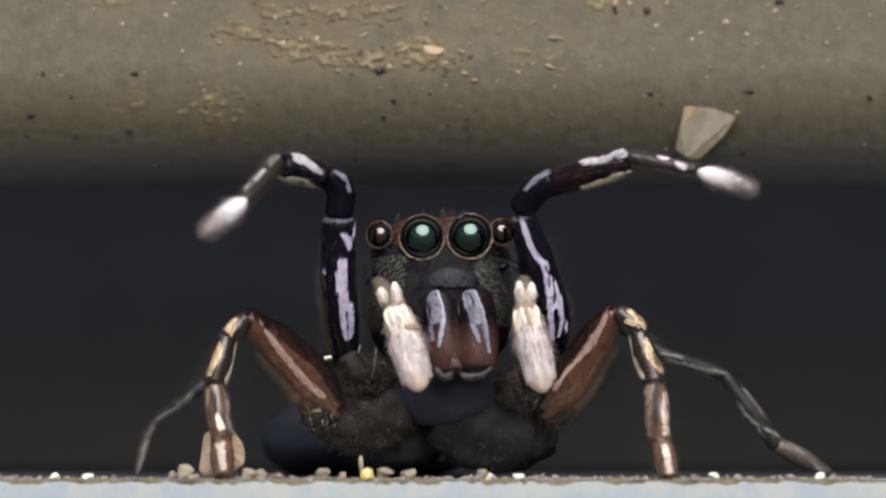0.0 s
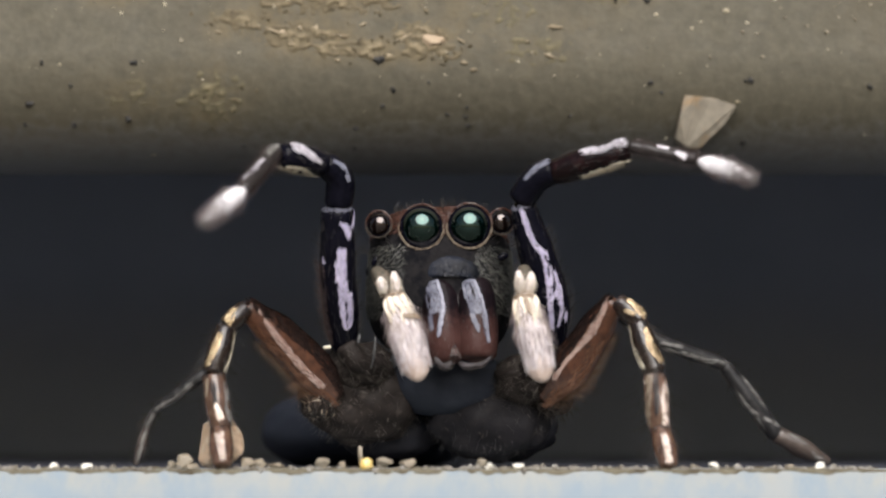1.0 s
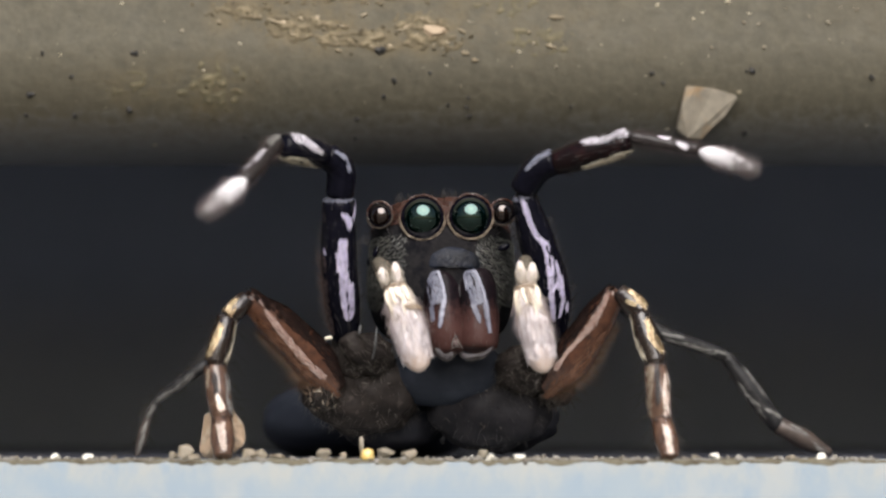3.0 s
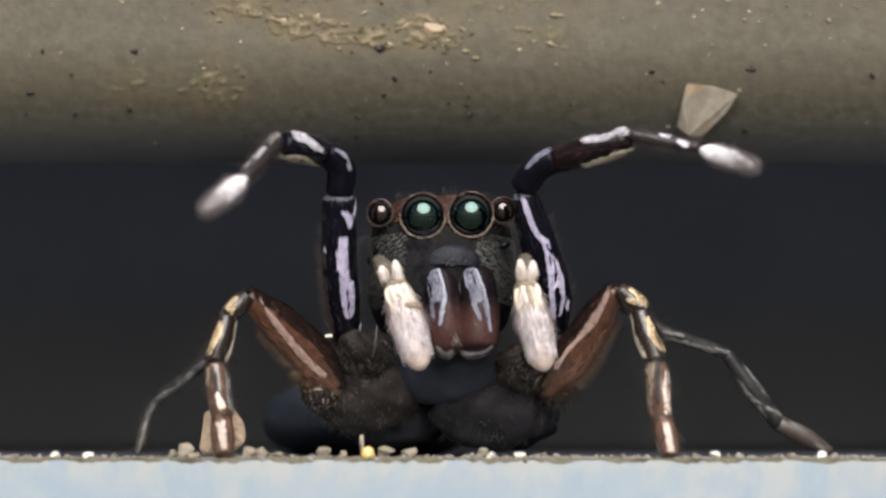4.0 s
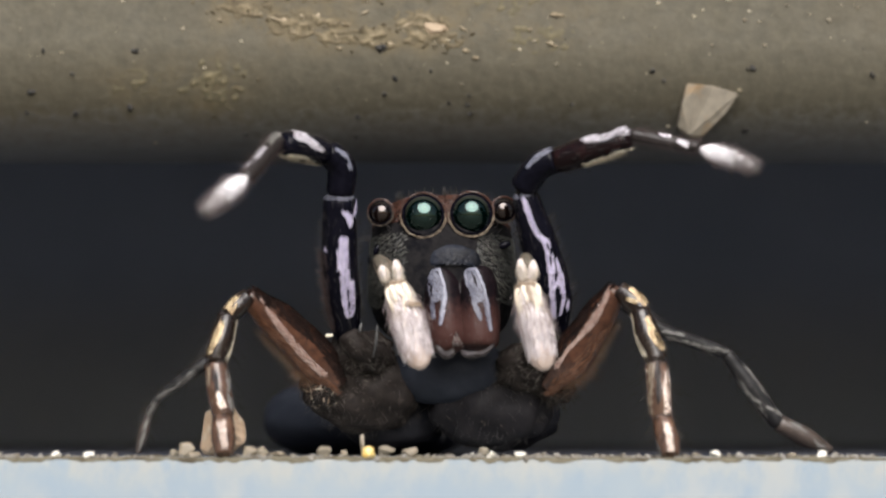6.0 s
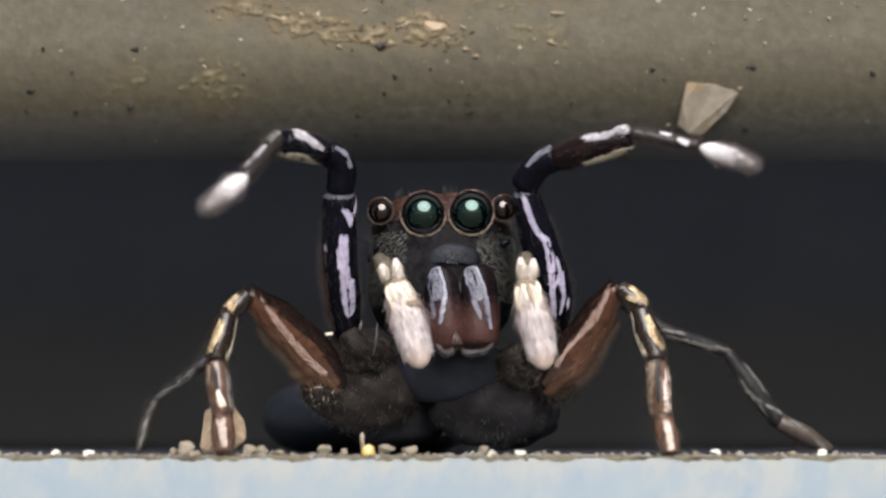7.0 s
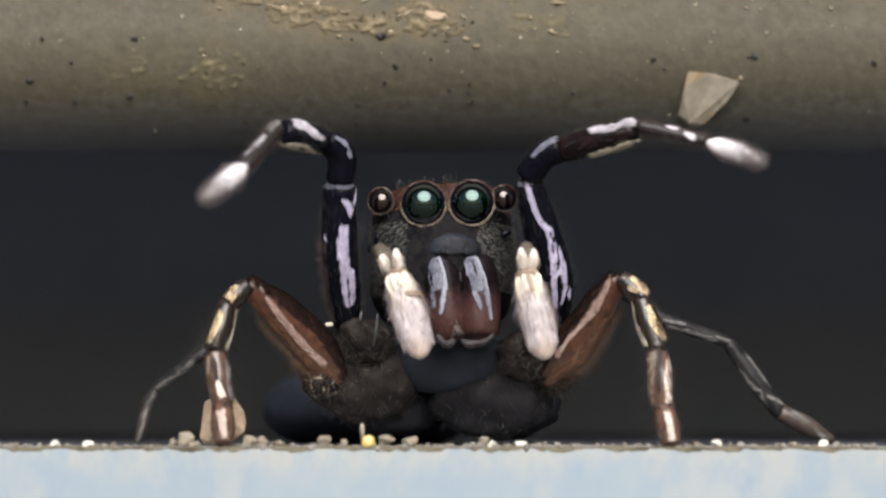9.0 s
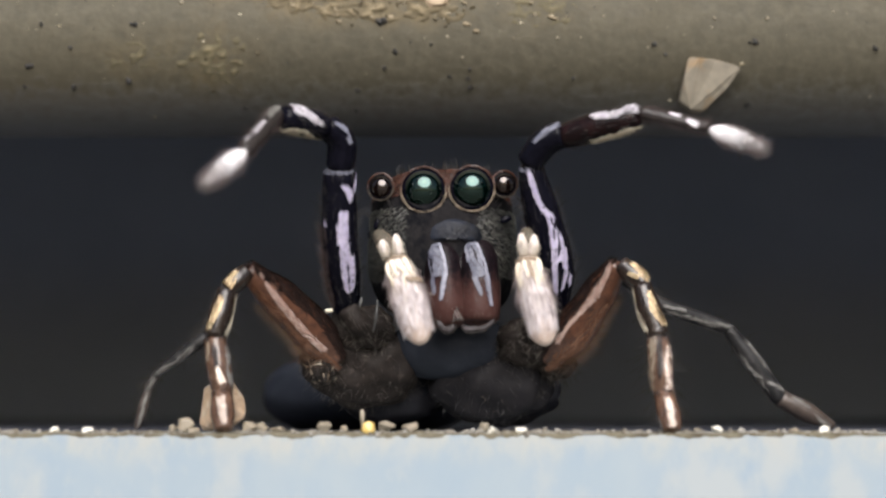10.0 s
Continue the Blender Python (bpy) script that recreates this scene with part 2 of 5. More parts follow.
PALP_CREAM = surface("cream_palp_lock", (0.90, 0.83, 0.71), (0.66, 0.54, 0.40), 0.07, 0.5, 0.008, stretch=(1.0, 1.0, 0.2))
PALP_DARK = surface("olive_palp_skin", (0.11, 0.095, 0.07), (0.055, 0.045, 0.035), 0.06, 0.6, 0.01)
UMBER_SKIN = surface("grey_umber_skin", (0.014, 0.011, 0.011), (0.034, 0.028, 0.028), 0.08, 0.4, 0.008)
BEAM_GRAIN = surface("cream_quartz_grain", (0.56, 0.51, 0.39), (0.42, 0.37, 0.26), 0.07, 0.5, 0.004, vary=(0.30, 0.25, 0.16), vary_by="object")
DUSK_HAIR = surface("dusky_rose_hair", (0.135, 0.100, 0.100), (0.20, 0.155, 0.155), 0.1, 0.45, vary=(0.33, 0.28, 0.285), thin=0.1)
TAWNY_FRINGE = surface("coppery_hair", (0.13, 0.066, 0.036), (0.075, 0.038, 0.023), 0.1, 0.4, vary=(0.21, 0.125, 0.08))
GREY_HAIR = surface("grey_hair", (0.24, 0.225, 0.215), (0.34, 0.32, 0.31), 0.1, 0.45, vary=(0.14, 0.13, 0.125))


# ---- building blocks ----
class Shape:
    """Vertices (mm) and faces of one mesh."""

    def __init__(self):
        self.verts, self.faces, self.along = [], [], []

    def add(self, verts, faces):
        n = len(self.verts)
        self.verts += [tuple(v) for v in verts]
        self.faces += [tuple(i + n for i in f) for f in faces]
        return self

    def take(self, bm):
        bm.verts.index_update()
        self.add([v.co for v in bm.verts], [[v.index for v in f.verts] for f in bm.faces])
        bm.free()
        return self


ORIGIN = {}


def part(name, shape, material, parent=None, label="", at=None, smooth=True, kind=""):
    """One mesh object, its vertices given in mm in the place; at: its own origin there."""
    o = Vector(at) if at is not None else ORIGIN[parent]
    me = bpy.data.meshes.new(name)
    me.from_pydata([tuple((Vector(v) - o) * MM) for v in shape.verts], [], shape.faces)
    me.materials.append(material)
    me.polygons.foreach_set("use_smooth", [smooth] * len(me.polygons))
    me.update()
    if shape.along:
        me.attributes.new("along", "FLOAT", "POINT").data.foreach_set("value", shape.along)
    ob = new(name, me)
    ORIGIN[ob] = o
    if parent:
        ob.parent = parent
        ob.location = (o - ORIGIN[parent]) * MM
    else:
        ob.location = o * MM
    return tagged(ob, label=label, kind=kind)


def smoothstep(t):
    t = min(1.0, max(0.0, t))
    return t * t * (3 - 2 * t)


class Tube:
    """A round limb along a few points; angle 0 faces the front of the gap, 90 degrees is the upper or outer side."""

    def __init__(self, path, radii, flat=1.0, blunt=0.45, lumps=0.03, seed=0):
        self.p, self.r, self.flat, self.lumps, self.seed = [Vector(q) for q in path], radii, flat, lumps, seed
        self.length = sum((b - a).length for a, b in zip(self.p, self.p[1:]))
        self.cap0 = min(0.45, radii[0] / self.length * blunt)
        self.cap1 = min(0.45, radii[-1] / self.length * blunt)
        self.line = []
        self.hand = 1
        e2 = self.axes(0.5)[2]
        if e2.z < -0.25 or (abs(e2.z) <= 0.25 and e2.x < 0):
            self.hand = -1

    def centre(self, t):
        n = len(self.p) - 1
        s = min(max(t, 0.0), 1.0) * n
        i = min(int(s), n - 1)
        f = s - i
        b, c = self.p[i], self.p[i + 1]
        a = self.p[i - 1] if i > 0 else b * 2 - c
        d = self.p[i + 2] if i + 2 <= n else c * 2 - b
        return 0.5 * (2 * b + (c - a) * f + (2 * a - 5 * b + 4 * c - d) * f * f + (3 * b - a - 3 * c + d) * f ** 3)

    def radius(self, t):
        n = len(self.r) - 1
        s = min(max(t, 0.0), 1.0) * n
        i = min(int(s), n - 1)
        r = self.r[i] + (self.r[i + 1] - self.r[i]) * smoothstep(s - i)
        if t < self.cap0:
            r *= math.sqrt(max(0.0, 1 - (1 - t / self.cap0) ** 2))
        if t > 1 - self.cap1:
            r *= math.sqrt(max(0.0, 1 - (1 - (1 - t) / self.cap1) ** 2))
        return r

    def axes(self, t):
        d = (self.centre(t + 0.02) - self.centre(t - 0.02)) if 0.02 < t < 0.98 else (self.centre(min(1, t + 0.05)) - self.centre(max(0, t - 0.05)))
        d.normalize()
        front = Vector((0, -1, 0.0))
        if abs(d.y) > 0.93:
            front = Vector((0, 0, 1))
        e1 = (front - d * front.dot(d)).normalized()
        return d, e1, d.cross(e1) * self.hand

    def at(self, t, degrees, lift=0.0):
        d, e1, e2 = self.axes(t)
        a = radians(degrees)
        n = e1 * math.cos(a) + e2 * math.sin(a)
        q = self.centre(t)
        r = self.radius(t)
        r *= 1 + self.lumps * noise.noise(Vector((q.x * 3 + n.x * 1.3, q.z * 3 + n.z * 1.3, self.seed + n.y * 1.3)))
        off = e1 * math.cos(a) * self.flat + e2 * math.sin(a)
        return q + off * (r + lift), n, d

    def find(self, x, z):
        """Where on the limb's front a point with this x and z lies: length and angle."""
        if not self.line:
            self.line = [self.centre(i / 80) for i in range(81)]
        i = min(range(81), key=lambda k: (self.line[k].x - x) ** 2 + (self.line[k].z - z) ** 2)
        t = i / 80
        d, e1, e2 = self.axes(t)
        off = (x - self.line[i].x) * e2.x + (z - self.line[i].z) * e2.z
        off /= max(0.2, math.hypot(e2.x, e2.z))
        r = max(1e-4, self.radius(min(0.97, max(0.03, t))))
        return t, math.degrees(math.asin(max(-0.98, min(0.98, off / r))))

    def shape(self, sides=22, rings=18):
        s = Shape()
        ts = sorted(set([0.0, self.cap0 * 0.05, self.cap0 * 0.2, self.cap0 * 0.5, 1 - self.cap1 * 0.5, 1 - self.cap1 * 0.2, 1 - self.cap1 * 0.05, 1.0]
                        + [i / rings for i in range(1, rings)]))
        ts = [t for t in ts if 0 <= t <= 1]
        vs, fs = [self.centre(0)], []
        inner = ts[1:-1]
        for t in inner:
            vs += [self.at(t, 360 * k / sides)[0] for k in range(sides)]
        vs.append(self.centre(1))
        for k in range(sides):
            fs.append((0, 1 + (k + 1) % sides, 1 + k))
        for i in range(len(inner) - 1):
            for k in range(sides):
                a, b = 1 + i * sides + k, 1 + i * sides + (k + 1) % sides
                fs.append((a, b, b + sides, a + sides))
        last, base = len(vs) - 1, 1 + (len(inner) - 1) * sides
        for k in range(sides):
            fs.append((base + k, base + (k + 1) % sides, last))
        s.along = [0.0] + [t for t in inner for k in range(sides)] + [1.0]
        return s.add(vs, fs)


def flake(s, q, n, d, length, width, lift, rng):
    """One scale: a small lying leaf whose tip stands off the skin."""
    side = n.cross(d).normalized()
    turn = rng.gauss(0, 0.26)
    d = (d * math.cos(turn) + side * math.sin(turn)).normalized()
    side = n.cross(d).normalized()
    roll = rng.gauss(0, 0.42)
    side, n = side * math.cos(roll) + n * math.sin(roll), n * math.cos(roll) - side * math.sin(roll)
    length *= rng.uniform(0.7, 1.25)
    width *= rng.uniform(0.75, 1.2)
    up = lift * rng.uniform(0.4, 1.2)
    a = q - d * length * 0.5
    s.add([a, q + side * width * 0.5 + n * up * 0.5, q - side * width * 0.5 + n * up * 0.5, q + n * up * 0.75,
           q + d * length * 0.28 + side * width * 0.36 + n * up * 0.8, q + d * length * 0.28 - side * width * 0.36 + n * up * 0.8, q + d * length * 0.5 + n * up],
          [(0, 3, 1), (0, 2, 3), (1, 3, 4), (3, 2, 5), (3, 6, 4), (3, 5, 6)])


def scales(tube, n, t0, t1, a0, a1, length=0.075, width=0.028, lift=0.014, seed=1, ragged=0.12, gaps=0.0, skew=0.0, raise_by=0.002):
    """A patch of scales on a limb between two lengths and two angles, with a ragged border."""
    rng, s = random.Random(seed), Shape()
    length, width = length * 1.45, width * 0.45
    for _ in range(int(n * 3.3)):
        u, v = rng.random() + rng.gauss(0, 0.06), rng.gauss(0.5, 0.23) if ragged > 0.13 else rng.random()
        if not -0.06 < u < 1.06 or not -0.15 < v < 1.15 or (ragged > 0.13 and abs(v - 0.5) > rng.uniform(0.25, 0.65)):
            continue
        edge = noise.noise(Vector((v * 3.0, seed * 1.7, 0.3))) * ragged
        edge2 = noise.noise(Vector((u * 4.0, seed * 2.3, 5.3))) * ragged
        t = min(0.995, max(0.005, t0 + (t1 - t0) * (u + edge)))
        a = a0 + (a1 - a0) * (v * (1 - ragged) + ragged / 2 + edge2) + skew * (u - 0.5)
        if noise.noise(Vector((t * 3.0, a * 0.2, seed))) > 0.36 - gaps:
            continue
        q, nn, d = tube.at(t, a, raise_by)
        flake(s, q, nn, d, length, width, lift, rng)
    return s


def band(tube, points, n, length=0.07, width=0.014, lift=0.008, seed=1, ragged=0.35, gaps=0.0, raise_by=0.006):
    """A streak of scales on a limb's front along points (x, z, half width): dense in its middle, thin at its border."""
    rng, s = random.Random(seed * 7 + 3), Shape()
    legs = [math.hypot(b[0] - a[0], b[1] - a[1]) for a, b in zip(points, points[1:])]
    whole = sum(legs)
    for _ in range(int(n * 1.5)):
        u = rng.uniform(-0.02, 1.02) * whole
        k = 0
        while k < len(legs) - 1 and u > legs[k]:
            u -= legs[k]
            k += 1
        f = u / legs[k]
        (x0, z0, w0), (x1, z1, w1) = points[k], points[k + 1]
        dx, dz = (x1 - x0) / legs[k], (z1 - z0) / legs[k]
        v = rng.uniform(-1, 1)
        x, z, w = x0 + (x1 - x0) * f, z0 + (z1 - z0) * f, max(0.012, w0 + (w1 - w0) * f)
        along, across = (x * dx + z * dz), v * w
        if noise.noise(Vector((along * 4.0, across * 20, seed * 1.3))) > 0.46 - gaps - ragged * 0.8 * v ** 4:
            continue
        x, z = x - dz * across, z + dx * across
        t, a = tube.find(x, z)
        q, nn, _d = tube.at(min(0.985, max(0.015, t)), a, raise_by)
        way = Vector((dx, 0, dz))
        way = (way - nn * way.dot(nn)).normalized()
        flake(s, q, nn, way, length * 1.3, width * 0.8, lift, rng)
    return s


def hair(s, q, way, length, thick, droop, rng, wave=0.12):
    """One tapered, slightly bent hair."""
    way = way.normalized()
    side = way.cross(Vector((0.3, 0.5, 0.8))).normalized()
    other = way.cross(side)
    bend = Vector((rng.gauss(0, wave), rng.gauss(0, wave), -droop)) * length
    mid, tip = q + way * length * 0.55 + bend * 0.3, q + way * length + bend
    vs = []
    for c, r in ((q, thick), (mid, thick * 0.7)):
        vs += [c + (side * math.cos(k * 2.0944) + other * math.sin(k * 2.0944)) * r for k in range(3)]
    s.add(vs + [tip], [(0, 1, 4, 3), (1, 2, 5, 4), (2, 0, 3, 5), (3, 4, 6), (4, 5, 6), (5, 3, 6)])


def hairs(tube, n, t0, t1, a0, a1, length=0.2, thick=0.006, lean=0.7, droop=0.1, seed=1, spread=0.25, lift=-0.004):
    """Hairs on a limb; lean 0 stands straight off, 1 lies along it."""
    rng, s = random.Random(seed), Shape()
    for _ in range(n):
        t, a = rng.uniform(t0, t1), rng.uniform(a0, a1)
        q, nn, d = tube.at(t, a, lift)
        ln = min(1.0, max(0.0, lean + rng.gauss(0, 0.12 if lean < 0.95 else 0.02)))
        way = nn * (1 - ln) + d * ln + Vector((rng.gauss(0, spread), rng.gauss(0, spread), rng.gauss(0, spread))) * 0.5
        short = 1 - 0.8 * max(0.0, (t - 0.55) / 0.45) if lean > 0.95 else 1.0
        hair(s, q, way, short * length * rng.uniform(0.55, 1.25), thick * rng.uniform(0.7, 1.3), droop, rng, 0.12 if lean < 0.9 else 0.03)
    return s


def ellipsoid(c, r, power=2.0, sides=36, rings=22, lumps=0.0, seed=0):
    """A ball or, with a higher power, a rounded block."""
    def sp(v, e):
        return math.copysign(abs(v) ** e, v)
    e = 2.0 / power
    vs, fs = [], []
    for i in range(rings + 1):
        th = math.pi * (i / rings - 0.5)
        for k in range(sides):
            ph = 2 * math.pi * k / sides
            u = Vector((sp(math.cos(th), e) * sp(math.cos(ph), e), sp(math.cos(th), e) * sp(math.sin(ph), e), sp(math.sin(th), e)))
            g = 1 + lumps * noise.noise(u * 2.3 + Vector((seed, 0, 0)))
            vs.append((c[0] + r[0] * u.x * g, c[1] + r[1] * u.y * g, c[2] + r[2] * u.z * g))
    for i in range(rings):
        for k in range(sides):
            a, b = i * sides + k, i * sides + (k + 1) % sides
            fs.append((a, b, b + sides, a + sides))
    bm = bmesh.new()
    bv = [bm.verts.new(v) for v in vs]
    for f in fs:
        bm.faces.new([bv[i] for i in f])
    bmesh.ops.remove_doubles(bm, verts=bm.verts, dist=1e-5)
    return Shape().take(bm)


def pebble_shape(c, r, seed, points=16, rounding=0.12):
    """An angular little stone: the hull of a few points, its edges worn."""
    rng, bm = random.Random(seed), bmesh.new()
    for _ in range(points):
        u = Vector((rng.gauss(0, 1), rng.gauss(0, 1), rng.gauss(0, 1))).normalized() * rng.uniform(0.82, 1.0)
        bm.verts.new((u.x * r[0], u.y * r[1], u.z * r[2]))
    hull = bmesh.ops.convex_hull(bm, input=bm.verts)
    bmesh.ops.delete(bm, geom=[g for g in hull["geom_interior"] if isinstance(g, bmesh.types.BMVert)], context="VERTS")
    bmesh.ops.bevel(bm, geom=list(bm.edges), offset=min(r) * rounding, segments=1, affect="EDGES", clamp_overlap=True)
    low = min(v.co.z for v in bm.verts)
    for v in bm.verts:
        v.co += Vector((c[0], c[1], c[2] - low))
    return Shape().take(bm)


def grain_shape(s, q, r, rng):
    """A grain of grit of twenty small faces, added to s."""
    g = (1 + 5 ** 0.5) / 2
    ico = ((-1, g, 0), (1, g, 0), (-1, -g, 0), (1, -g, 0), (0, -1, g), (0, 1, g), (0, -1, -g), (0, 1, -g), (g, 0, -1), (g, 0, 1), (-g, 0, -1), (-g, 0, 1))
    fs = ((0, 11, 5), (0, 5, 1), (0, 1, 7), (0, 7, 10), (0, 10, 11), (1, 5, 9), (5, 11, 4), (11, 10, 2), (10, 7, 6), (7, 1, 8),
          (3, 9, 4), (3, 4, 2), (3, 2, 6), (3, 6, 8), (3, 8, 9), (4, 9, 5), (2, 4, 11), (6, 2, 10), (8, 6, 7), (9, 8, 1))
    k = Vector((rng.uniform(0.7, 1.4), rng.uniform(0.7, 1.3), rng.uniform(0.5, 1.0))) * (r / 1.9)
    turn = Euler((rng.uniform(0, 6), rng.uniform(0, 6), rng.uniform(0, 6))).to_matrix()
    s.add([Vector(q) + turn @ Vector((v[0] * k.x * rng.uniform(0.75, 1.25), v[1] * k.y * rng.uniform(0.75, 1.25), v[2] * k.z * rng.uniform(0.75, 1.25))) for v in ico], fs)


# ---- the setting: a painted ledge, a rolled metal beam above it, a dark gap between ----
def profile_bar(points, half, stops=()):
    """A long bar: an outline in y and z drawn out along x, cut at the stops."""
    s, n = Shape(), len(points)
    stops = [-half, *stops, half]
    cuts = len(stops) - 1
    vs, fs = [], []
    for x in stops:
        vs += [(x, y, z) for y, z in points]
    for i in range(cuts):
        for k in range(n):
            a, b = i * n + k, i * n + (k + 1) % n
            fs.append((a, a + n, b + n, b))
    fs += [tuple(range(n)), tuple(reversed(range(cuts * n, cuts * n + n)))]
    return s.add(vs, fs)


def build_ledge():
    r, front = 0.04, -1.0
    arc = [(front + r - r * math.cos(a), -r + r * math.sin(a)) for a in (radians(15 * k) for k in range(7))]
    face = [(front, -z) for z in (30.0, 4.0, 2.0, 1.2, 0.8, 0.6, 0.5, 0.42, 0.35, 0.29, 0.24, 0.20, 0.16, 0.13, 0.10, 0.075, 0.055)]
    outline = face + arc + [(-0.85, 0.0), (-0.7, 0.0), (34.0, 0.0), (34.0, -30.0)]
    shape = profile_bar(outline, 150.0, [-8 + 0.06 * k for k in range(267)])
    ob = part("ledge", shape, PAINT, None, at=(0, 0, 0), smooth=True)
    mark = ob.data.attributes.new("stain", "FLOAT", "POINT")
    values = []
    for x, y, z in shape.verts:
        reach = 0.30 + 0.22 * noise.noise(Vector((x * 0.8, 3.3, 0.0))) + 0.10 * noise.noise(Vector((x * 3.1, 7.3, 0.0)))
        values.append(smoothstep(1.15 + z / max(0.05, reach) * 0.75) if y < 0 and z > -2 else 0.0)
    mark.data.foreach_set("value", values)
    tagged(ob, "pale blue-grey painted metal ledge with a gritty edge", "ledge", kind="structure")
    # A thin dark grey sheet over the ledge top, from y 1.0 inward.
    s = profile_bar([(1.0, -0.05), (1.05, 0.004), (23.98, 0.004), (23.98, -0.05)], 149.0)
    tagged(part("dirt_layer", s, LEDGE_SHEET, None, at=(0, 0, 0), smooth=False), "dark grey sheet on top of the ledge", "dirt", kind="structure")
    s, nx, ny = Shape(), 520, 17
    for i in range(nx + 1):
        for k in range(ny + 1):
            x, y = -7.6 + 15.2 * i / nx, -0.985 + 1.5 * (k / ny) ** 1.5
            h = -0.012 + 0.042 * noise.noise(Vector((x * 1.1, y * 1.5, 2.0))) + 0.05 * noise.noise(Vector((x * 4.2, y * 4.0, 5.0))) + 0.04 * noise.noise(Vector((x * 11, y * 11, 8.0)))
            h = min(h, 0.035)
            if k == 0:
                y, h = -1.004, -0.036 - 0.060 * max(-0.4, noise.noise(Vector((x * 2.3, 1.0, 9.0))) + 0.7 * noise.noise(Vector((x * 9, 1.0, 9.0))))
            elif k == 1:
                y, h = -1.005, -0.004
            elif k == 2:
                y, h = -0.985, 0.004 + 0.3 * max(0.0, h)
            s.verts.append((x, y, h))
    s.faces = [(i * (ny + 1) + k, (i + 1) * (ny + 1) + k, (i + 1) * (ny + 1) + k + 1, i * (ny + 1) + k + 1) for i in range(nx) for k in range(ny)]
    tagged(part("edge_dirt", s, MUD, None, at=(0, 0, 0)), "caked olive-brown dirt along the ledge edge", "dirt", kind="stuff")


BEAM_Y, BEAM_Z, BEAM_R = 3.95, 6.2, 1.65


def on_beam(x, z, lift=0.0):
    """The point and normal of the beam's rounded face at a height z."""
    s = min(1.0, max(0.0, (BEAM_Z - z) / BEAM_R))
    n = Vector((0, -math.sqrt(max(0.0, 1 - s * s)), -s))
    return Vector((x, BEAM_Y, max(z, BEAM_Z))) + n * (BEAM_R + lift), n


def build_beam():
    arc = [(BEAM_Y - BEAM_R * math.cos(a), BEAM_Z - BEAM_R * math.sin(a)) for a in (radians(2.5 * k) for k in range(69))]
    front = BEAM_Y - BEAM_R
    outline = [(front, 45.0)] + [(front, BEAM_Z + 0.1 * k) for k in range(12, 0, -1)] + arc + [(arc[-1][0] + 0.05, 12.0), (34.0, 12.0), (34.0, 45.0)]
    shape = profile_bar(outline, 150.0, [-8 + 0.08 * k for k in range(201)])
    # 0 on the front, 1 underneath: steers the bounce light painted on the underside.
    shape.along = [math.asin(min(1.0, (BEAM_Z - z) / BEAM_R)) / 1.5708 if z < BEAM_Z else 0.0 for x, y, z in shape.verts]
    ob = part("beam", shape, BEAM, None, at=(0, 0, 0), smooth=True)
    mark = ob.data.attributes.new("stain", "FLOAT", "POINT")
    spots = (((-2.892, 2.3, 6.612), 0.586, 0.293, 0.9), ((-1.874, 2.3, 6.355), 0.754, 0.335, 1.0), ((-1.028, 2.3, 6.183), 0.503, 0.209, 1.0), ((-0.182, 2.3, 6.312), 0.503, 0.293, 1.0), ((-1.539, 2.3, 6.914), 1.173, 0.251, 0.8), ((-3.487, 2.3, 5.521), 0.67, 0.419, 0.7), ((-4.504, 2.3, 5.521), 0.754, 0.419, 0.4), ((0.495, 2.3, 6.613), 0.67, 0.503, 0.5), ((1.51, 2.3, 6.355), 0.754, 0.419, 0.45), ((-4.931, 2.3, 7.042), 0.754, 0.209, 0.6), ((2.616, 2.3, 7.044), 0.67, 0.251, 0.5))
    values = []
    for x, y, z in shape.verts:
        w = 0.0
        if abs(x) < 8 and y < 5 and z < 8:
            wob = noise.noise(Vector((x * 2.2, z * 2.2, 1.0))) * 0.35
            for c, sx, sz, k in spots:
                w = max(w, k * smoothstep(1.25 - math.hypot((x - c[0]) / sx, (z - c[2]) / sz) / 1.3 + wob))
        values.append(w)
    mark.data.foreach_set("value", values)
    tagged(ob, "dusty grey metal beam with a rolled lower edge", "beam", kind="structure")


def build_gap():
    s = profile_bar([(24.0, -1.0), (24.0, 11.9), (26.0, 11.9), (26.0, -1.0)], 149.0)
    tagged(part("wall_back", s, DARK, None, at=(0, 0, 0), smooth=False), "grey metal wall in the shade deep inside the gap", "wall", kind="structure")
    s = Shape().add([(-60000, -60000, -600), (60000, -60000, -600), (60000, 60000, -600), (-60000, 60000, -600)], [(0, 1, 2, 3)])
    tagged(part("ground", s, SOIL, None, at=(0, 0, 0), smooth=False), "bare brown soil far below the ledge", "ground", kind="structure")


build_ledge()
build_beam()
build_gap()

# ---- the spider ----
spider = new("spider")
ORIGIN[spider] = Vector((0, 0.8, 0))
spider.location = ORIGIN[spider] * MM
tagged(spider, "black and brown jumping spider with raised banded forelegs", "spider")


def limb(name, tube, material, parent, label="", pivot=None, sides=22, rings=18):
    return part(name, tube.shape(sides, rings), material, parent, label, at=pivot or tuple(tube.p[0]))


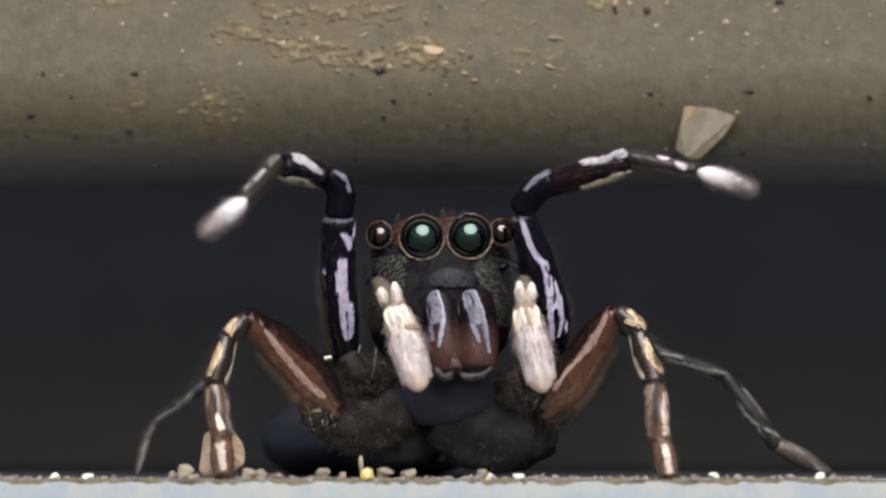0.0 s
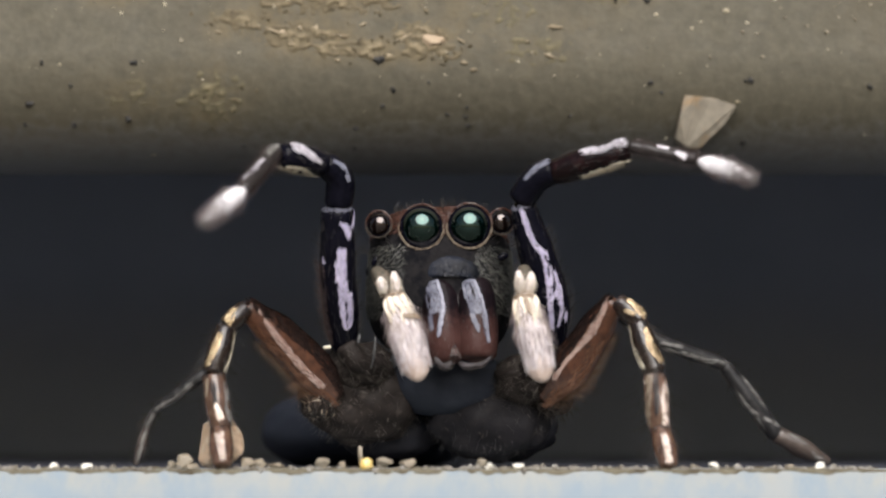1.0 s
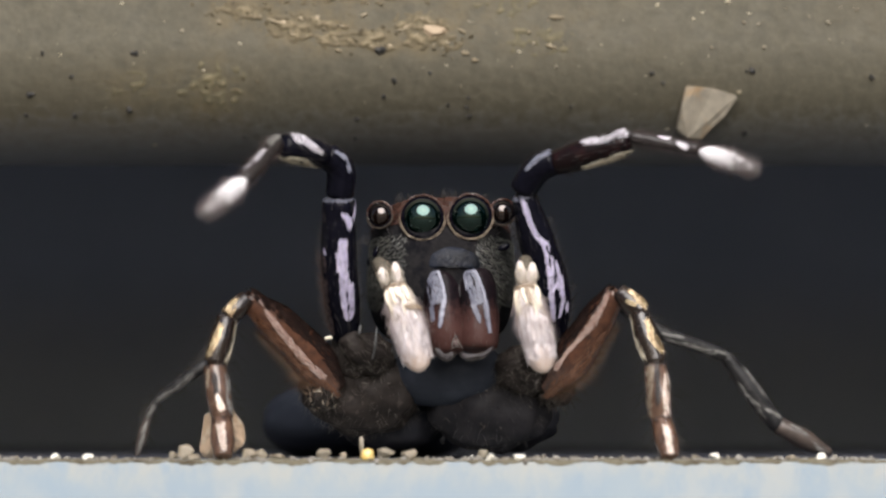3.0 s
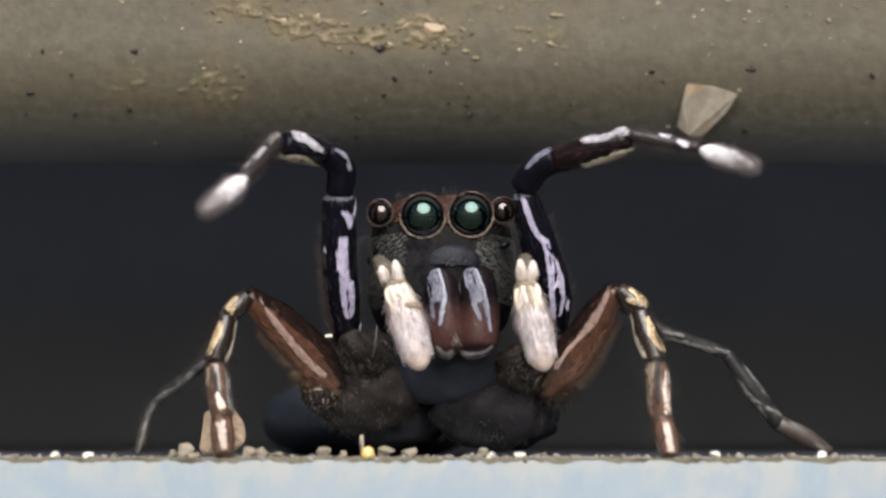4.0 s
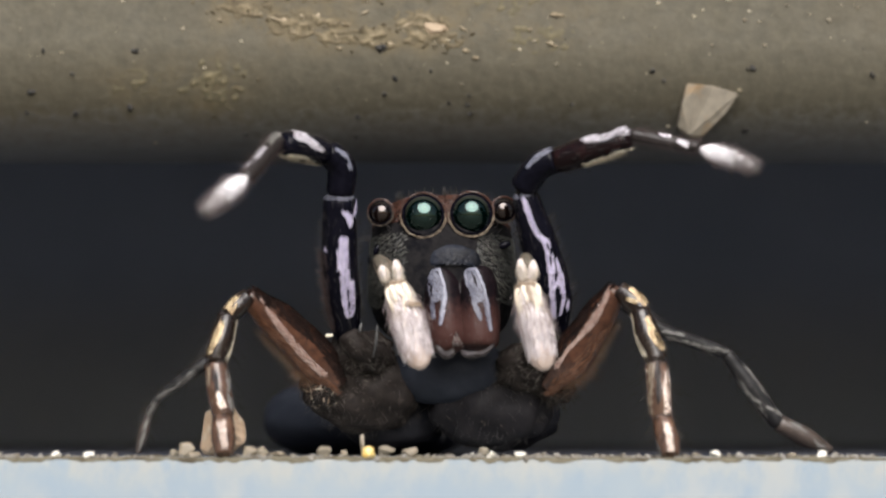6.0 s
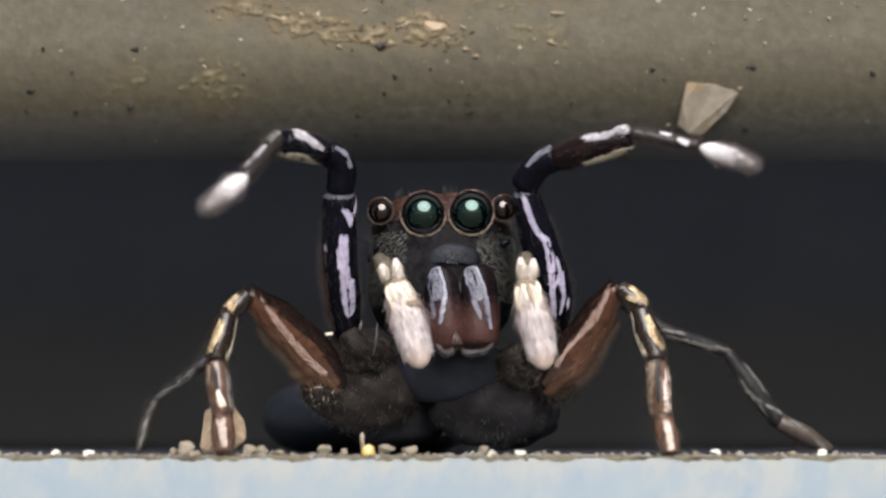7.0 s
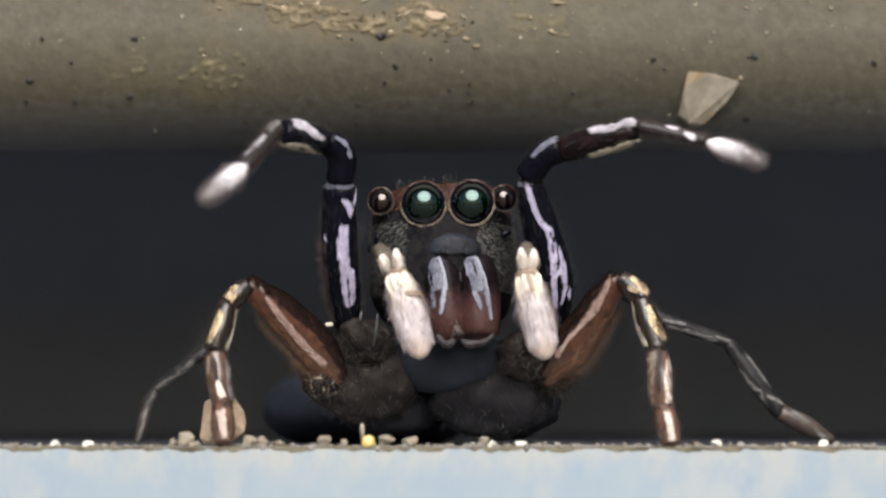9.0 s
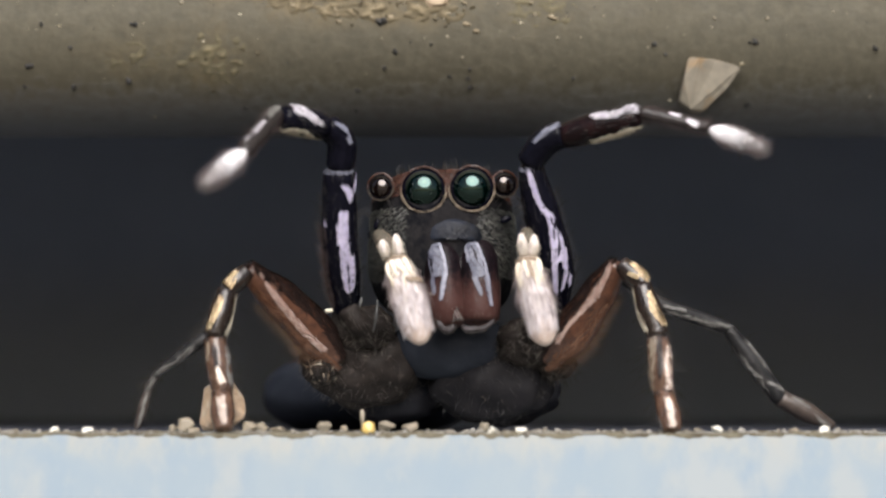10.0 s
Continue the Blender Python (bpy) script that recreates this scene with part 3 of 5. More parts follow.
def build_head():
    c = (-0.02, 1.77, 2.64)
    s = ellipsoid(c, (1.04, 1.78, 1.06), 3.2, 64, 40, 0.03, 3)
    head = part("cephalothorax", s, HEAD, spider, "dark brown carapace with scattered scales", at=c)
    rng = random.Random(11)
    top, cheek, stiff = Shape(), Shape(), Shape()
    vs = [Vector(v) for v in s.verts]
    for i, f in enumerate(s.faces):
        q = sum((vs[k] for k in f), Vector()) / len(f)
        n = (vs[f[1]] - vs[f[0]]).cross(vs[f[2]] - vs[f[0]]).normalized()
        if n.dot(q - Vector(c)) < 0:
            n = -n
        size = (vs[f[1]] - vs[f[0]]).cross(vs[f[2]] - vs[f[0]]).length
        k = int(size * 1500 + rng.random())
        for _ in range(k):
            a2, b2 = rng.random(), rng.random()
            w = vs[f[0]].lerp(vs[f[1]], a2).lerp(vs[f[-1]].lerp(vs[f[2]], a2), b2)
            down = Vector((rng.gauss(0, 0.4), 0.6, -0.5))
            down = (down - n * down.dot(n)).normalized()
            if q.z > 3.22 and q.y < 2.2:
                flake(top, w, n, down, 0.075, 0.020, 0.014, rng)
            elif q.y < 1.4 and abs(q.x) > 0.46 and 2.1 < q.z < 3.05 and rng.random() < 0.95:
                flake(cheek, w, n, down + Vector((math.copysign(0.5, q.x), 0, 0)), 0.11, 0.007, 0.006, rng)
            if q.z > 3.1 and rng.random() < 0.018:
                hair(stiff, w, n + Vector((0, -0.5, 0.3)), rng.uniform(0.10, 0.22), 0.006, 0.0, rng)
    part("crown_scale_patch", top, ORANGE_SCALE, head, "orange-brown scales on the crown", kind="stuff")
    part("cheek_scale_patch", cheek, GREEN_SCALE, head, "grey-green iridescent cheek scales", kind="stuff")
    part("crown_bristle_tuft", stiff, DARK_HAIR, head, "short dark bristles", kind="stuff")


def build_eye(centre, r, rim, lens_material, seed, label, face):
    """A domed lens in a raised rim, with a fringe of tan scales; face: degrees that it turns outward."""
    c = Vector(centre)
    turn = Euler((0, 0, radians(face))).to_matrix()
    eye = part("eye", ellipsoid(c + Vector((0, 0.34 * r, 0)), (r, r * 0.80, r), 2.0, 48, 30), lens_material, spider, label, at=centre)
    s, n, m = Shape(), 44, 12
    vs, fs = [], []
    for i in range(n):
        a = 2 * math.pi * i / n
        for k in range(m):
            b = 2 * math.pi * k / m
            rr = r * 1.03 + rim * 0.6 + rim * 0.50 * math.cos(b)
            v = Vector((rr * math.cos(a), -r * 0.22 + rim * 0.9 * math.sin(b), rr * math.sin(a)))
            vs.append(c + turn @ v)
    for i in range(n):
        for k in range(m):
            fs.append((i * m + k, i * m + (k + 1) % m, ((i + 1) % n) * m + (k + 1) % m, ((i + 1) % n) * m + k))
    part("eye_rim", s.add(vs, fs), RIM, eye, "tan rim")
    ring, n2 = Shape(), 44
    for k in range(4):
        rr, yy = r * (0.90 + 0.06 * k), -r * (0.29 - 0.04 * k)
        ring.verts += [tuple(c + turn @ Vector((rr * math.cos(2 * math.pi * i / n2), yy, rr * math.sin(2 * math.pi * i / n2)))) for i in range(n2)]
    for k in range(3):
        ring.faces += [(k * n2 + i, k * n2 + (i + 1) % n2, (k + 1) * n2 + (i + 1) % n2, (k + 1) * n2 + i) for i in range(n2)]
    part("eye_socket", ring, BLACK, eye, "black socket ring")
    rng, up, low = random.Random(seed), Shape(), Shape()
    for _ in range(int(300 * r / 0.27)):
        a = rng.uniform(0, 2 * math.pi)
        b = rng.uniform(-0.1, math.pi * 0.75)
        rr = r * 1.03 + rim * 0.6 + rim * 0.52 * math.cos(b + 0.5)
        q = c + turn @ Vector((rr * math.cos(a), -r * 0.22 - rim * 0.93 * math.sin(b + 0.5), rr * math.sin(a)))
        nn = (turn @ Vector((math.cos(a) * 0.6, -0.8, math.sin(a) * 0.6))).normalized()
        d = (turn @ Vector((-math.sin(a), 0, math.cos(a)))).normalized()
        flake(up if math.sin(a) > rng.uniform(-0.25, 0.15) else low, q, nn, d, 0.07, 0.012, 0.006, rng)
    part("upper_scale_fringe", up, ORANGE_SCALE, eye, "orange-brown scales", kind="stuff")
    part("lower_scale_fringe", low, TAN_SCALE if r > 0.2 else DULL_SCALE, eye, "cream scales", kind="stuff")


def build_face():
    build_eye((-0.272, 0.1, 3.303), 0.286, 0.024, LENS, 1, "large glossy dark green front eye", 0)
    build_eye((0.388, 0.1, 3.318), 0.286, 0.024, LENS, 2, "large glossy dark green front eye", 0)
    build_eye((-0.85, 0.22, 3.355), 0.165, 0.022, LENS_SMALL, 3, "small glossy brown-black side eye", -14)
    build_eye((0.827, 0.22, 3.394), 0.162, 0.022, LENS_SMALL, 4, "small glossy brown-black side eye", 14)
    c = (0.123, 0.14, 2.648)
    shield = ellipsoid(c, (0.43, 0.20, 0.31), 2.1, 44, 30, 0.04, 6)
    shield.verts = [(x, y, z if z > c[2] else c[2] + (z - c[2]) * (0.15 + 0.75 * ((x - c[0]) / 0.42) ** 2)) for x, y, z in shield.verts]
    face = part("clypeus", shield, CLYPEUS, spider, "domed blue-grey clypeus over the jaws", at=c)
    rng, s = random.Random(17), Shape()
    for _ in range(260):
        u = Vector((rng.uniform(-1, 1), -1.2, rng.uniform(-0.3, 1.2))).normalized()
        q = Vector(c) + Vector((u.x * 0.40, u.y * 0.20, max(-0.05, u.z) * 0.29)) * 1.02
        flake(s, q, u, Vector((rng.gauss(0, 0.3), 0, -1)), 0.06, 0.010, 0.004, rng)
    part("face_scale_patch", s, SLATE_SCALE, face, "slate blue scales", kind="stuff")
    c = (0.184, 0.1, 1.977)
    part("jaw_base", ellipsoid(c, (0.26, 0.15, 0.46), 2.2, 28, 20, 0.05, 3), JAW, spider, "dark maroon base between the jaws", at=c)
    stripes = ((((-0.155, 2.443, 0.0688), (-0.101, 2.267, 0.0994), (-0.07, 2.059, 0.0918)), ((-0.139, 2.021, 0.0306), (-0.124, 1.852, 0.0229)), ((0.006, 2.036, 0.0306), (-0.032, 1.776, 0.0229)),
                ((-0.231, 2.443, 0.0153), (-0.047, 2.482, 0.0153), (0.022, 2.251, 0.0153), (0.037, 2.075, 0.0229), (-0.024, 1.791, 0.0191))),
               (((0.367, 2.482, 0.0688), (0.412, 2.328, 0.0841), (0.489, 2.052, 0.0841)), ((0.427, 2.021, 0.0306), (0.504, 1.837, 0.0229)), ((0.58, 2.021, 0.0306), (0.641, 1.715, 0.0229)),
                ((0.336, 2.267, 0.0153), (0.305, 2.497, 0.0153), (0.466, 2.482, 0.0153), (0.565, 2.19, 0.0153), (0.611, 1.921, 0.0229), (0.641, 1.73, 0.0153))))
    for path, marks, seed in ((((-0.033, 0.24, 2.594), (0.022, 0.05, 1.974), (0.083, 0.0, 1.401)), stripes[0], 21), (((0.45, 0.24, 2.61), (0.493, 0.05, 1.974), (0.476, 0.0, 1.448)), stripes[1], 22)):
        tube = Tube(path, (0.22, 0.27, 0.285, 0.29, 0.22 if seed == 21 else 0.27), lumps=0.06, seed=seed)
        jaw = limb("chelicera", tube, JAW, spider, "glossy red-brown jaw", sides=28, rings=24)
        for k, mark in enumerate(marks[:3]):
            part("jaw_stripe", band(tube, mark, 420 if k == 0 else 110, 0.055, 0.012, 0.004, seed + k, 0.2), JAW_SCALE, jaw, "blue-grey scale stripe", kind="stuff")
        part("stripe_border", band(tube, marks[3], 260, 0.05, 0.010, 0.004, seed + 6, 0.5, 0.0, 0.012), BLUE_SCALE, jaw, "pale border of the stripe", kind="stuff")
        part("jaw_hair", hairs(tube, 60, 0.35, 0.9, -90, 90, 0.09, 0.002, 0.8, 0.1, seed + 5), DUN_HAIR, jaw, kind="stuff")
        curl = ((-0.093, -0.14, 1.58), (-0.032, -0.18000000000000002, 1.425), (0.067, -0.2, 1.378), (0.151, -0.18000000000000002, 1.44)) if seed == 21 else ((0.236, -0.18000000000000002, 1.44), (0.334, -0.22, 1.385), (0.502, -0.22, 1.393), (0.641, -0.18000000000000002, 1.471), (0.728, -0.08, 1.644))
        lip = Tube(curl, (0.020, 0.043, 0.050, 0.034) if seed == 21 else (0.030, 0.047, 0.043, 0.030, 0.014), lumps=0.2, seed=seed)
        rim = limb("jaw_lip", lip, LIP, jaw, "pale grey lip")
        part("lip_hair", hairs(lip, 170, 0.02, 0.98, -120, 120, 0.045, 0.002, 0.6, 0.3, seed), DUN_HAIR, rim, kind="stuff")
    for x, z, r, turn in ((-0.919, 2.866, (0.038, 0.03, 0.085), 24), (-1.027, 2.757, (0.034, 0.03, 0.065), 8), (0.85, 2.92, (0.09, 0.03, 0.05), -18)):
        depth = 1.77 - 1.78 * max(0.0, 1 - abs((x + 0.02) / 1.04) ** 3.2 - abs((z - 2.64) / 1.06) ** 3.2) ** 0.3125
        at = (x, depth - 0.10, z)
        s = ellipsoid((0, 0, 0), r, 2.0, 16, 10)
        m = Euler((0, radians(turn), 0)).to_matrix()
        s.verts = [tuple(Vector(at) + m @ Vector(v)) for v in s.verts]
        part("cheek_pit", s, BLACK, spider, "black bare spot on the cheek", at=at)


def build_lip_tuft():
    """A pale tuft of hair between the two jaws."""
    tube = Tube(((0.167, -0.18, 1.746), (0.189, -0.24, 1.514)), (0.035, 0.05), seed=5)
    tuft = limb("lip_tuft", tube, JAW, spider, "pale hair tuft between the jaws")
    part("tuft_hair", hairs(tube, 80, 0.0, 0.8, -100, 100, 0.12, 0.0028, 0.9, 0.1, 8, 0.10), GREY_HAIR, tuft, kind="stuff")


def build_palp(knee, horns, blade, seed, radii, streaks):
    """A hanging palp: a short knee with two pale horns of hair, and a broad smooth blade under lying white hair."""
    up = Tube(knee, (0.09, 0.12, 0.13), seed=seed)
    low = Tube(blade, radii, flat=0.85, blunt=1.3, lumps=0.06, seed=seed + 1)
    palp = limb("palp", up, PALP_DARK, spider, "hanging palp under cream and white hair")
    part("knee_hair", hairs(up, 170, 0.05, 0.95, -120, 120, 0.10, 0.004, 0.92, 0.0, seed, 0.12), TAWNY_HAIR, palp, "tawny hair", kind="stuff")
    for k, path in enumerate(horns):
        horn = Tube(path, (0.034, 0.064, 0.055), blunt=0.8, seed=seed + 5 + k)
        lobe = limb("knee_lobe", horn, PALP_SKIN, palp)
        part("lobe_hair", hairs(horn, 200, 0.0, 0.9, -130, 130, 0.12, 0.0034, 0.93, 0.0, seed + 6 + k, 0.10, 0.002), CREAM_HAIR, lobe, "cream hair tuft", kind="stuff")
    tip = limb("palp_blade", low, PALP_SKIN, palp, sides=30, rings=26)
    for a in (62, -128):
        part("side_hair", hairs(low, 300, 0.03, 0.52, a, a + 66, 0.24, 0.0030, 0.89, 0.02, seed + 9 + a, 0.18, 0.003), ROSE_HAIR, tip, "rose-grey side hair", kind="stuff")
    part("blade_hair", hairs(low, 900, 0.02, 0.86, -100, 100, 0.22, 0.0034, 0.955, 0.0, seed + 2, 0.08, 0.003), WHITE_HAIR, tip, "long white hair", kind="stuff")
    part("streak_hair", hairs(low, 80, 0.25, 0.78, -75, 75, 0.30, 0.0046, 0.972, 0.0, seed + 52, 0.05, 0.006), ROSE_HAIR, tip, "rose-grey streaks in the white hair", kind="stuff")
    part("tip_hair", hairs(low, 220, 0.80, 0.95, -90, 90, 0.06, 0.0028, 0.96, 0.0, seed + 8, 0.06, 0.003), ROSY_HAIR, tip, "rosy tan hair at the tip", kind="stuff")
    rng = random.Random(seed)
    for k, (a, t0, t1) in enumerate(((-62, 0.02, 0.46), (-18, 0.0, 0.36), (12, 0.05, 0.50), (44, 0.02, 0.40))):
        line = [low.at(t0 + (t1 - t0) * j / 4, a + rng.gauss(0, 9), 0.008 - 0.018 * (j / 4) ** 2)[0] for j in range(5)]
        lock = Tube(line, (0.016, 0.036, 0.030, 0.018, 0.006), flat=0.8, lumps=0.25, seed=seed + k)
        part("hair_lock", lock.shape(10, 10), PALP_CREAM, tip, "cream hair lock", at=tuple(line[0]))
    part("dark_hair", hairs(low, 230, 0.0, 0.44, -80, 80, 0.13, 0.0040, 0.965, 0.0, seed + 77, 0.10, 0.008), TAWNY_HAIR, tip, "tawny streaks between the locks", kind="stuff")
    for k, line in enumerate(streaks):
        part("cuff_hair" if k < 2 else "notch_hair", band(low, line, 90 if k < 2 else 110, 0.08, 0.009, 0.012, seed + 30 + k, 0.3, 0.0, 0.012 if k < 2 else 0.034), CREAM_HAIR if k < 2 else TAWNY_HAIR, tip, "cream hair streak" if k < 2 else "tawny hair in the gap", kind="stuff")
    part("loose_hair", hairs(low, 70, 0.05, 0.6, -150, 150, 0.26, 0.0034, 0.82, 0.05, seed + 3, 0.2), CREAM_HAIR, tip, kind="stuff")


def build_foreleg(femur_path, femur_radii, stripes, knee_path, tibia_path, meta_path, tarsus_path, marks, seed):
    """A raised foreleg: an upright thigh, and beyond its joint the patella that carries the outer segments."""
    femur = Tube(femur_path, femur_radii, lumps=0.05, seed=seed)
    thigh = limb("foreleg", femur, BLACK, spider, "black raised foreleg thigh with a lilac scale stripe", sides=26, rings=24)
    for k, (line, n, gaps) in enumerate(stripes):
        part("thigh_scale_stripe", band(femur, line, n, 0.085, 0.013, 0.008, seed + k, 0.4, gaps), LILAC_SCALE, thigh, "lilac-white scales", kind="stuff")
    part("thigh_hair", hairs(femur, 620, 0.05, 0.80, 62, 300, 0.17, 0.0022, 0.62, 0.0, seed), DARK_HAIR, thigh, kind="stuff")
    part("dark_over_hair", hairs(femur, 110, 0.08, 0.95, -60, 60, 0.14, 0.0024, 0.93, 0.0, seed + 71, 0.10, 0.012), DARK_HAIR, thigh, "dark hair over the stripe", kind="stuff")
    part("thigh_fuzz", hairs(femur, 380, 0.08, 0.60, -115, -40, 0.17, 0.0024, 0.7, 0.0, seed + 70), UMBER_HAIR, thigh, "umber fuzz", kind="stuff")
    part("joint_ring", scales(femur, 60, 0.965, 0.985, -80, 80, 0.03, 0.03, 0.006, seed + 9), BLUE_SCALE, thigh, "pale joint membrane", kind="stuff")
    knee = Tube(knee_path, (0.19, 0.20, 0.19), seed=seed + 1)
    shin = limb("patella", knee, BLACK, spider, "black outer foreleg with white bands and a white brush")
    part("knee_scale_patch", band(knee, marks["knee"], 120, 0.06, 0.012, 0.006, seed + 3, 0.4, 0.1), BLUE_SCALE, shin, "pale blue scales", kind="stuff")
    tibia = Tube(tibia_path, (0.175, 0.20, 0.20, 0.17), lumps=0.04, seed=seed + 2)
    limb("tibia", tibia, MAROON if seed % 2 else BLACK, shin)
    part("upper_band", band(tibia, marks["upper"], 380, 0.085, 0.012, 0.010, seed + 4, 0.5, 0.16), WHITE_SCALE, shin, "white scale band", kind="stuff")
    part("lower_band", band(tibia, marks["lower"], 280, 0.075, 0.012, 0.010, seed + 5, 0.5, 0.05), CREAM_SCALE, shin, "cream scale band", kind="stuff")
    part("tibia_hair", hairs(tibia, 150, 0.05, 1.0, 60, 300, 0.14, 0.002, 0.6, 0.0, seed + 15), DARK_HAIR, shin, kind="stuff")
    part("dark_over_hair", hairs(tibia, 70, 0.1, 0.95, -80, 85, 0.15, 0.0024, 0.93, 0.0, seed + 16, 0.10, 0.012), DARK_HAIR, shin, "dark hair over the bands", kind="stuff")
    meta = Tube(meta_path, (0.085, 0.085, 0.08) if seed % 2 else (0.12, 0.11, 0.09), seed=seed + 6)
    limb("metatarsus", meta, UMBER_SKIN, shin)
    for k, line in enumerate(marks["foot"]):
        part("foot_scale_patch", band(meta, line, 90, 0.06, 0.012, 0.006, seed + 26 + k, 0.4, 0.1), ASH_SCALE if k and seed % 2 == 0 else WHITE_SCALE, shin, "greyish white scales", kind="stuff")
    part("metatarsus_hair", hairs(meta, 420, 0.0, 1.0, 0, 360, 0.14, 0.0022, 0.66, 0.0, seed + 6), UMBER_HAIR, shin, kind="stuff")
    foot = Tube(tarsus_path, (0.05, 0.125, 0.125, 0.10, 0.07), blunt=1.2, seed=seed + 7)
    limb("tarsus", foot, BRUSH, shin)
    part("foot_brush", hairs(foot, 1400, 0.06, 0.60, -75, 75, 0.12, 0.003, 0.95, 0.0, seed + 7, 0.10), SNOW_HAIR, shin, "white hair brush", kind="stuff")
    part("side_hair", hairs(foot, 900, 0.0, 0.95, 45, 315, 0.15, 0.0024, 0.72, 0.0, seed + 17, 0.25), DUSK_HAIR, shin, "pinkish grey side hair", kind="stuff")
    part("foot_tuft", hairs(foot, 420, 0.62, 1.0, 0, 360, 0.08, 0.003, 0.8, 0.0, seed + 8), GREY_HAIR, shin, "grey claw tuft", kind="stuff")
    return thigh, shin


def build_walking_leg(femur_path, femur_radii, segments, seed, hang, streak, knee, shin_marks, foot_marks):
    """A standing second leg: broad brown thigh, gold-scaled knee, coppery shin and foot."""
    femur = Tube(femur_path, femur_radii, flat=0.75, lumps=0.05, seed=seed)
    leg = limb("walking_leg", femur, BROWN, spider, "standing leg with glossy brown thigh and coppery shin", sides=26, rings=22)
    part("scale_patch", scales(femur, 620, 0.04, 0.98, hang[2], hang[3], 0.09, 0.032, 0.006, seed + 8, 0.10), UMBER_SCALE, leg, "dark umber scales", kind="stuff")
    part("thigh_scale_stripe", band(femur, streak, 330, 0.09, 0.013, 0.008, seed, 0.4, 0.05, 0.012), PINK_SCALE, leg, "pink copper scales", kind="stuff")
    part("thigh_scale_patch", scales(femur, 280, 0.02, 0.80, -75, -8, 0.13, 0.022, 0.016, seed + 12, 0.25, 0.22), TAWNY_SCALE, leg, "tawny scales", kind="stuff")
    part("base_scale_patch", scales(femur, 70, 0.0, 0.22, -60, 5, 0.12, 0.024, 0.02, seed + 13, 0.3, 0.2), TAWNY_SCALE, leg, "coppery scales", kind="stuff")
    part("thigh_fringe", hairs(femur, 620, 0.02, 0.75, hang[0], hang[1], 0.17, 0.0016, 0.5, 0.15, seed + 1), BROWN_HAIR, leg, "brown hair fringe", kind="stuff")
    part("base_fringe", hairs(femur, 240, 0.0, 0.34, hang[0] - 25, hang[1] + 15, 0.27, 0.0018, 0.42, 0.15, seed + 61, 0.35), TAWNY_FRINGE, leg, "long coppery hair at the thigh base", kind="stuff")
    names = ("patella", "tibia", "metatarsus", "tarsus")
    mats = (BRONZE, BRONZE, COPPER, COPPER)
    for k, (path, radii) in enumerate(segments):
        tube = Tube(path, radii, blunt=0.2, lumps=0.06, seed=seed + 2 + k)
        limb(names[k], tube, mats[k], leg)
        part("joint_band", scales(tube, 45, 0.0, 0.06, 0, 360, 0.05, 0.022, 0.006, seed + 30 + k), UMBER_SCALE, leg, "umber joint band", kind="stuff")
        if k == 0:
            for j, line in enumerate(knee):
                part("knee_scale_patch", band(tube, line, 130, 0.06, 0.013, 0.008, seed + 3 + j, 0.3, 0.05), GOLD_SCALE, leg, "gold scales", kind="stuff")
        if k == 1:
            for j, line in enumerate(shin_marks):
                part("shin_scale_stripe", band(tube, line, 190, 0.07, 0.013, 0.008, seed + 4 + j, 0.35, 0.05), (GOLD_SCALE, CREAM_SCALE)[j], leg, ("gold scales", "pale scales")[j], kind="stuff")
        for line, which in foot_marks.get(k, ()):
            part("shin_scale_stripe", band(tube, line, 130, 0.07, 0.013, 0.008, seed + 14 + k, 0.4, 0.1), which, leg, "scale streak", kind="stuff")
        if k > 0:
            part("leg_hair", hairs(tube, 80, 0.0, 0.95, 0, 360, 0.22, 0.002, 0.5, 0.0, seed + 6 + k), DARK_HAIR, leg, kind="stuff")
            part("leg_bristle", hairs(tube, 30, 0.0, 0.9, 70, 290, 0.34, 0.0017, 0.40, 0.0, seed + 46 + k), DUN_HAIR, leg, "fine pale bristles", kind="stuff")
    return leg


def build_rear_leg(segments, seed, streaks):
    """A thin grey leg behind, segment by segment; streaks: pale scale lines on each segment."""
    first = Tube(*segments[0], lumps=0.05, seed=seed)
    leg = limb("rear_leg", first, BELLY, spider, "thin grey banded rear leg")
    for k, (path, radii) in enumerate(segments):
        if k == 0:
            continue
        tube = Tube(path, radii, lumps=0.08, seed=seed + k)
        limb(("femur", "patella", "tibia", "metatarsus", "tarsus")[k], tube, DRABFOOT if k == 4 else GREYLEG, leg)
        for j, line in enumerate(streaks.get(k, ())):
            part("leg_scale_patch", band(tube, line, 90, 0.08, 0.011, 0.010, seed + k + 9 * j, 0.8, 0.26 if k > 2 else 0.02), ASH_SCALE, leg, "ash-grey scales", kind="stuff")
        part("leg_hair", hairs(tube, 60, 0.0, 1.0, 0, 360, 0.22, 0.002, 0.55, 0.0, seed + k), DUN_HAIR, leg, kind="stuff")
    return leg


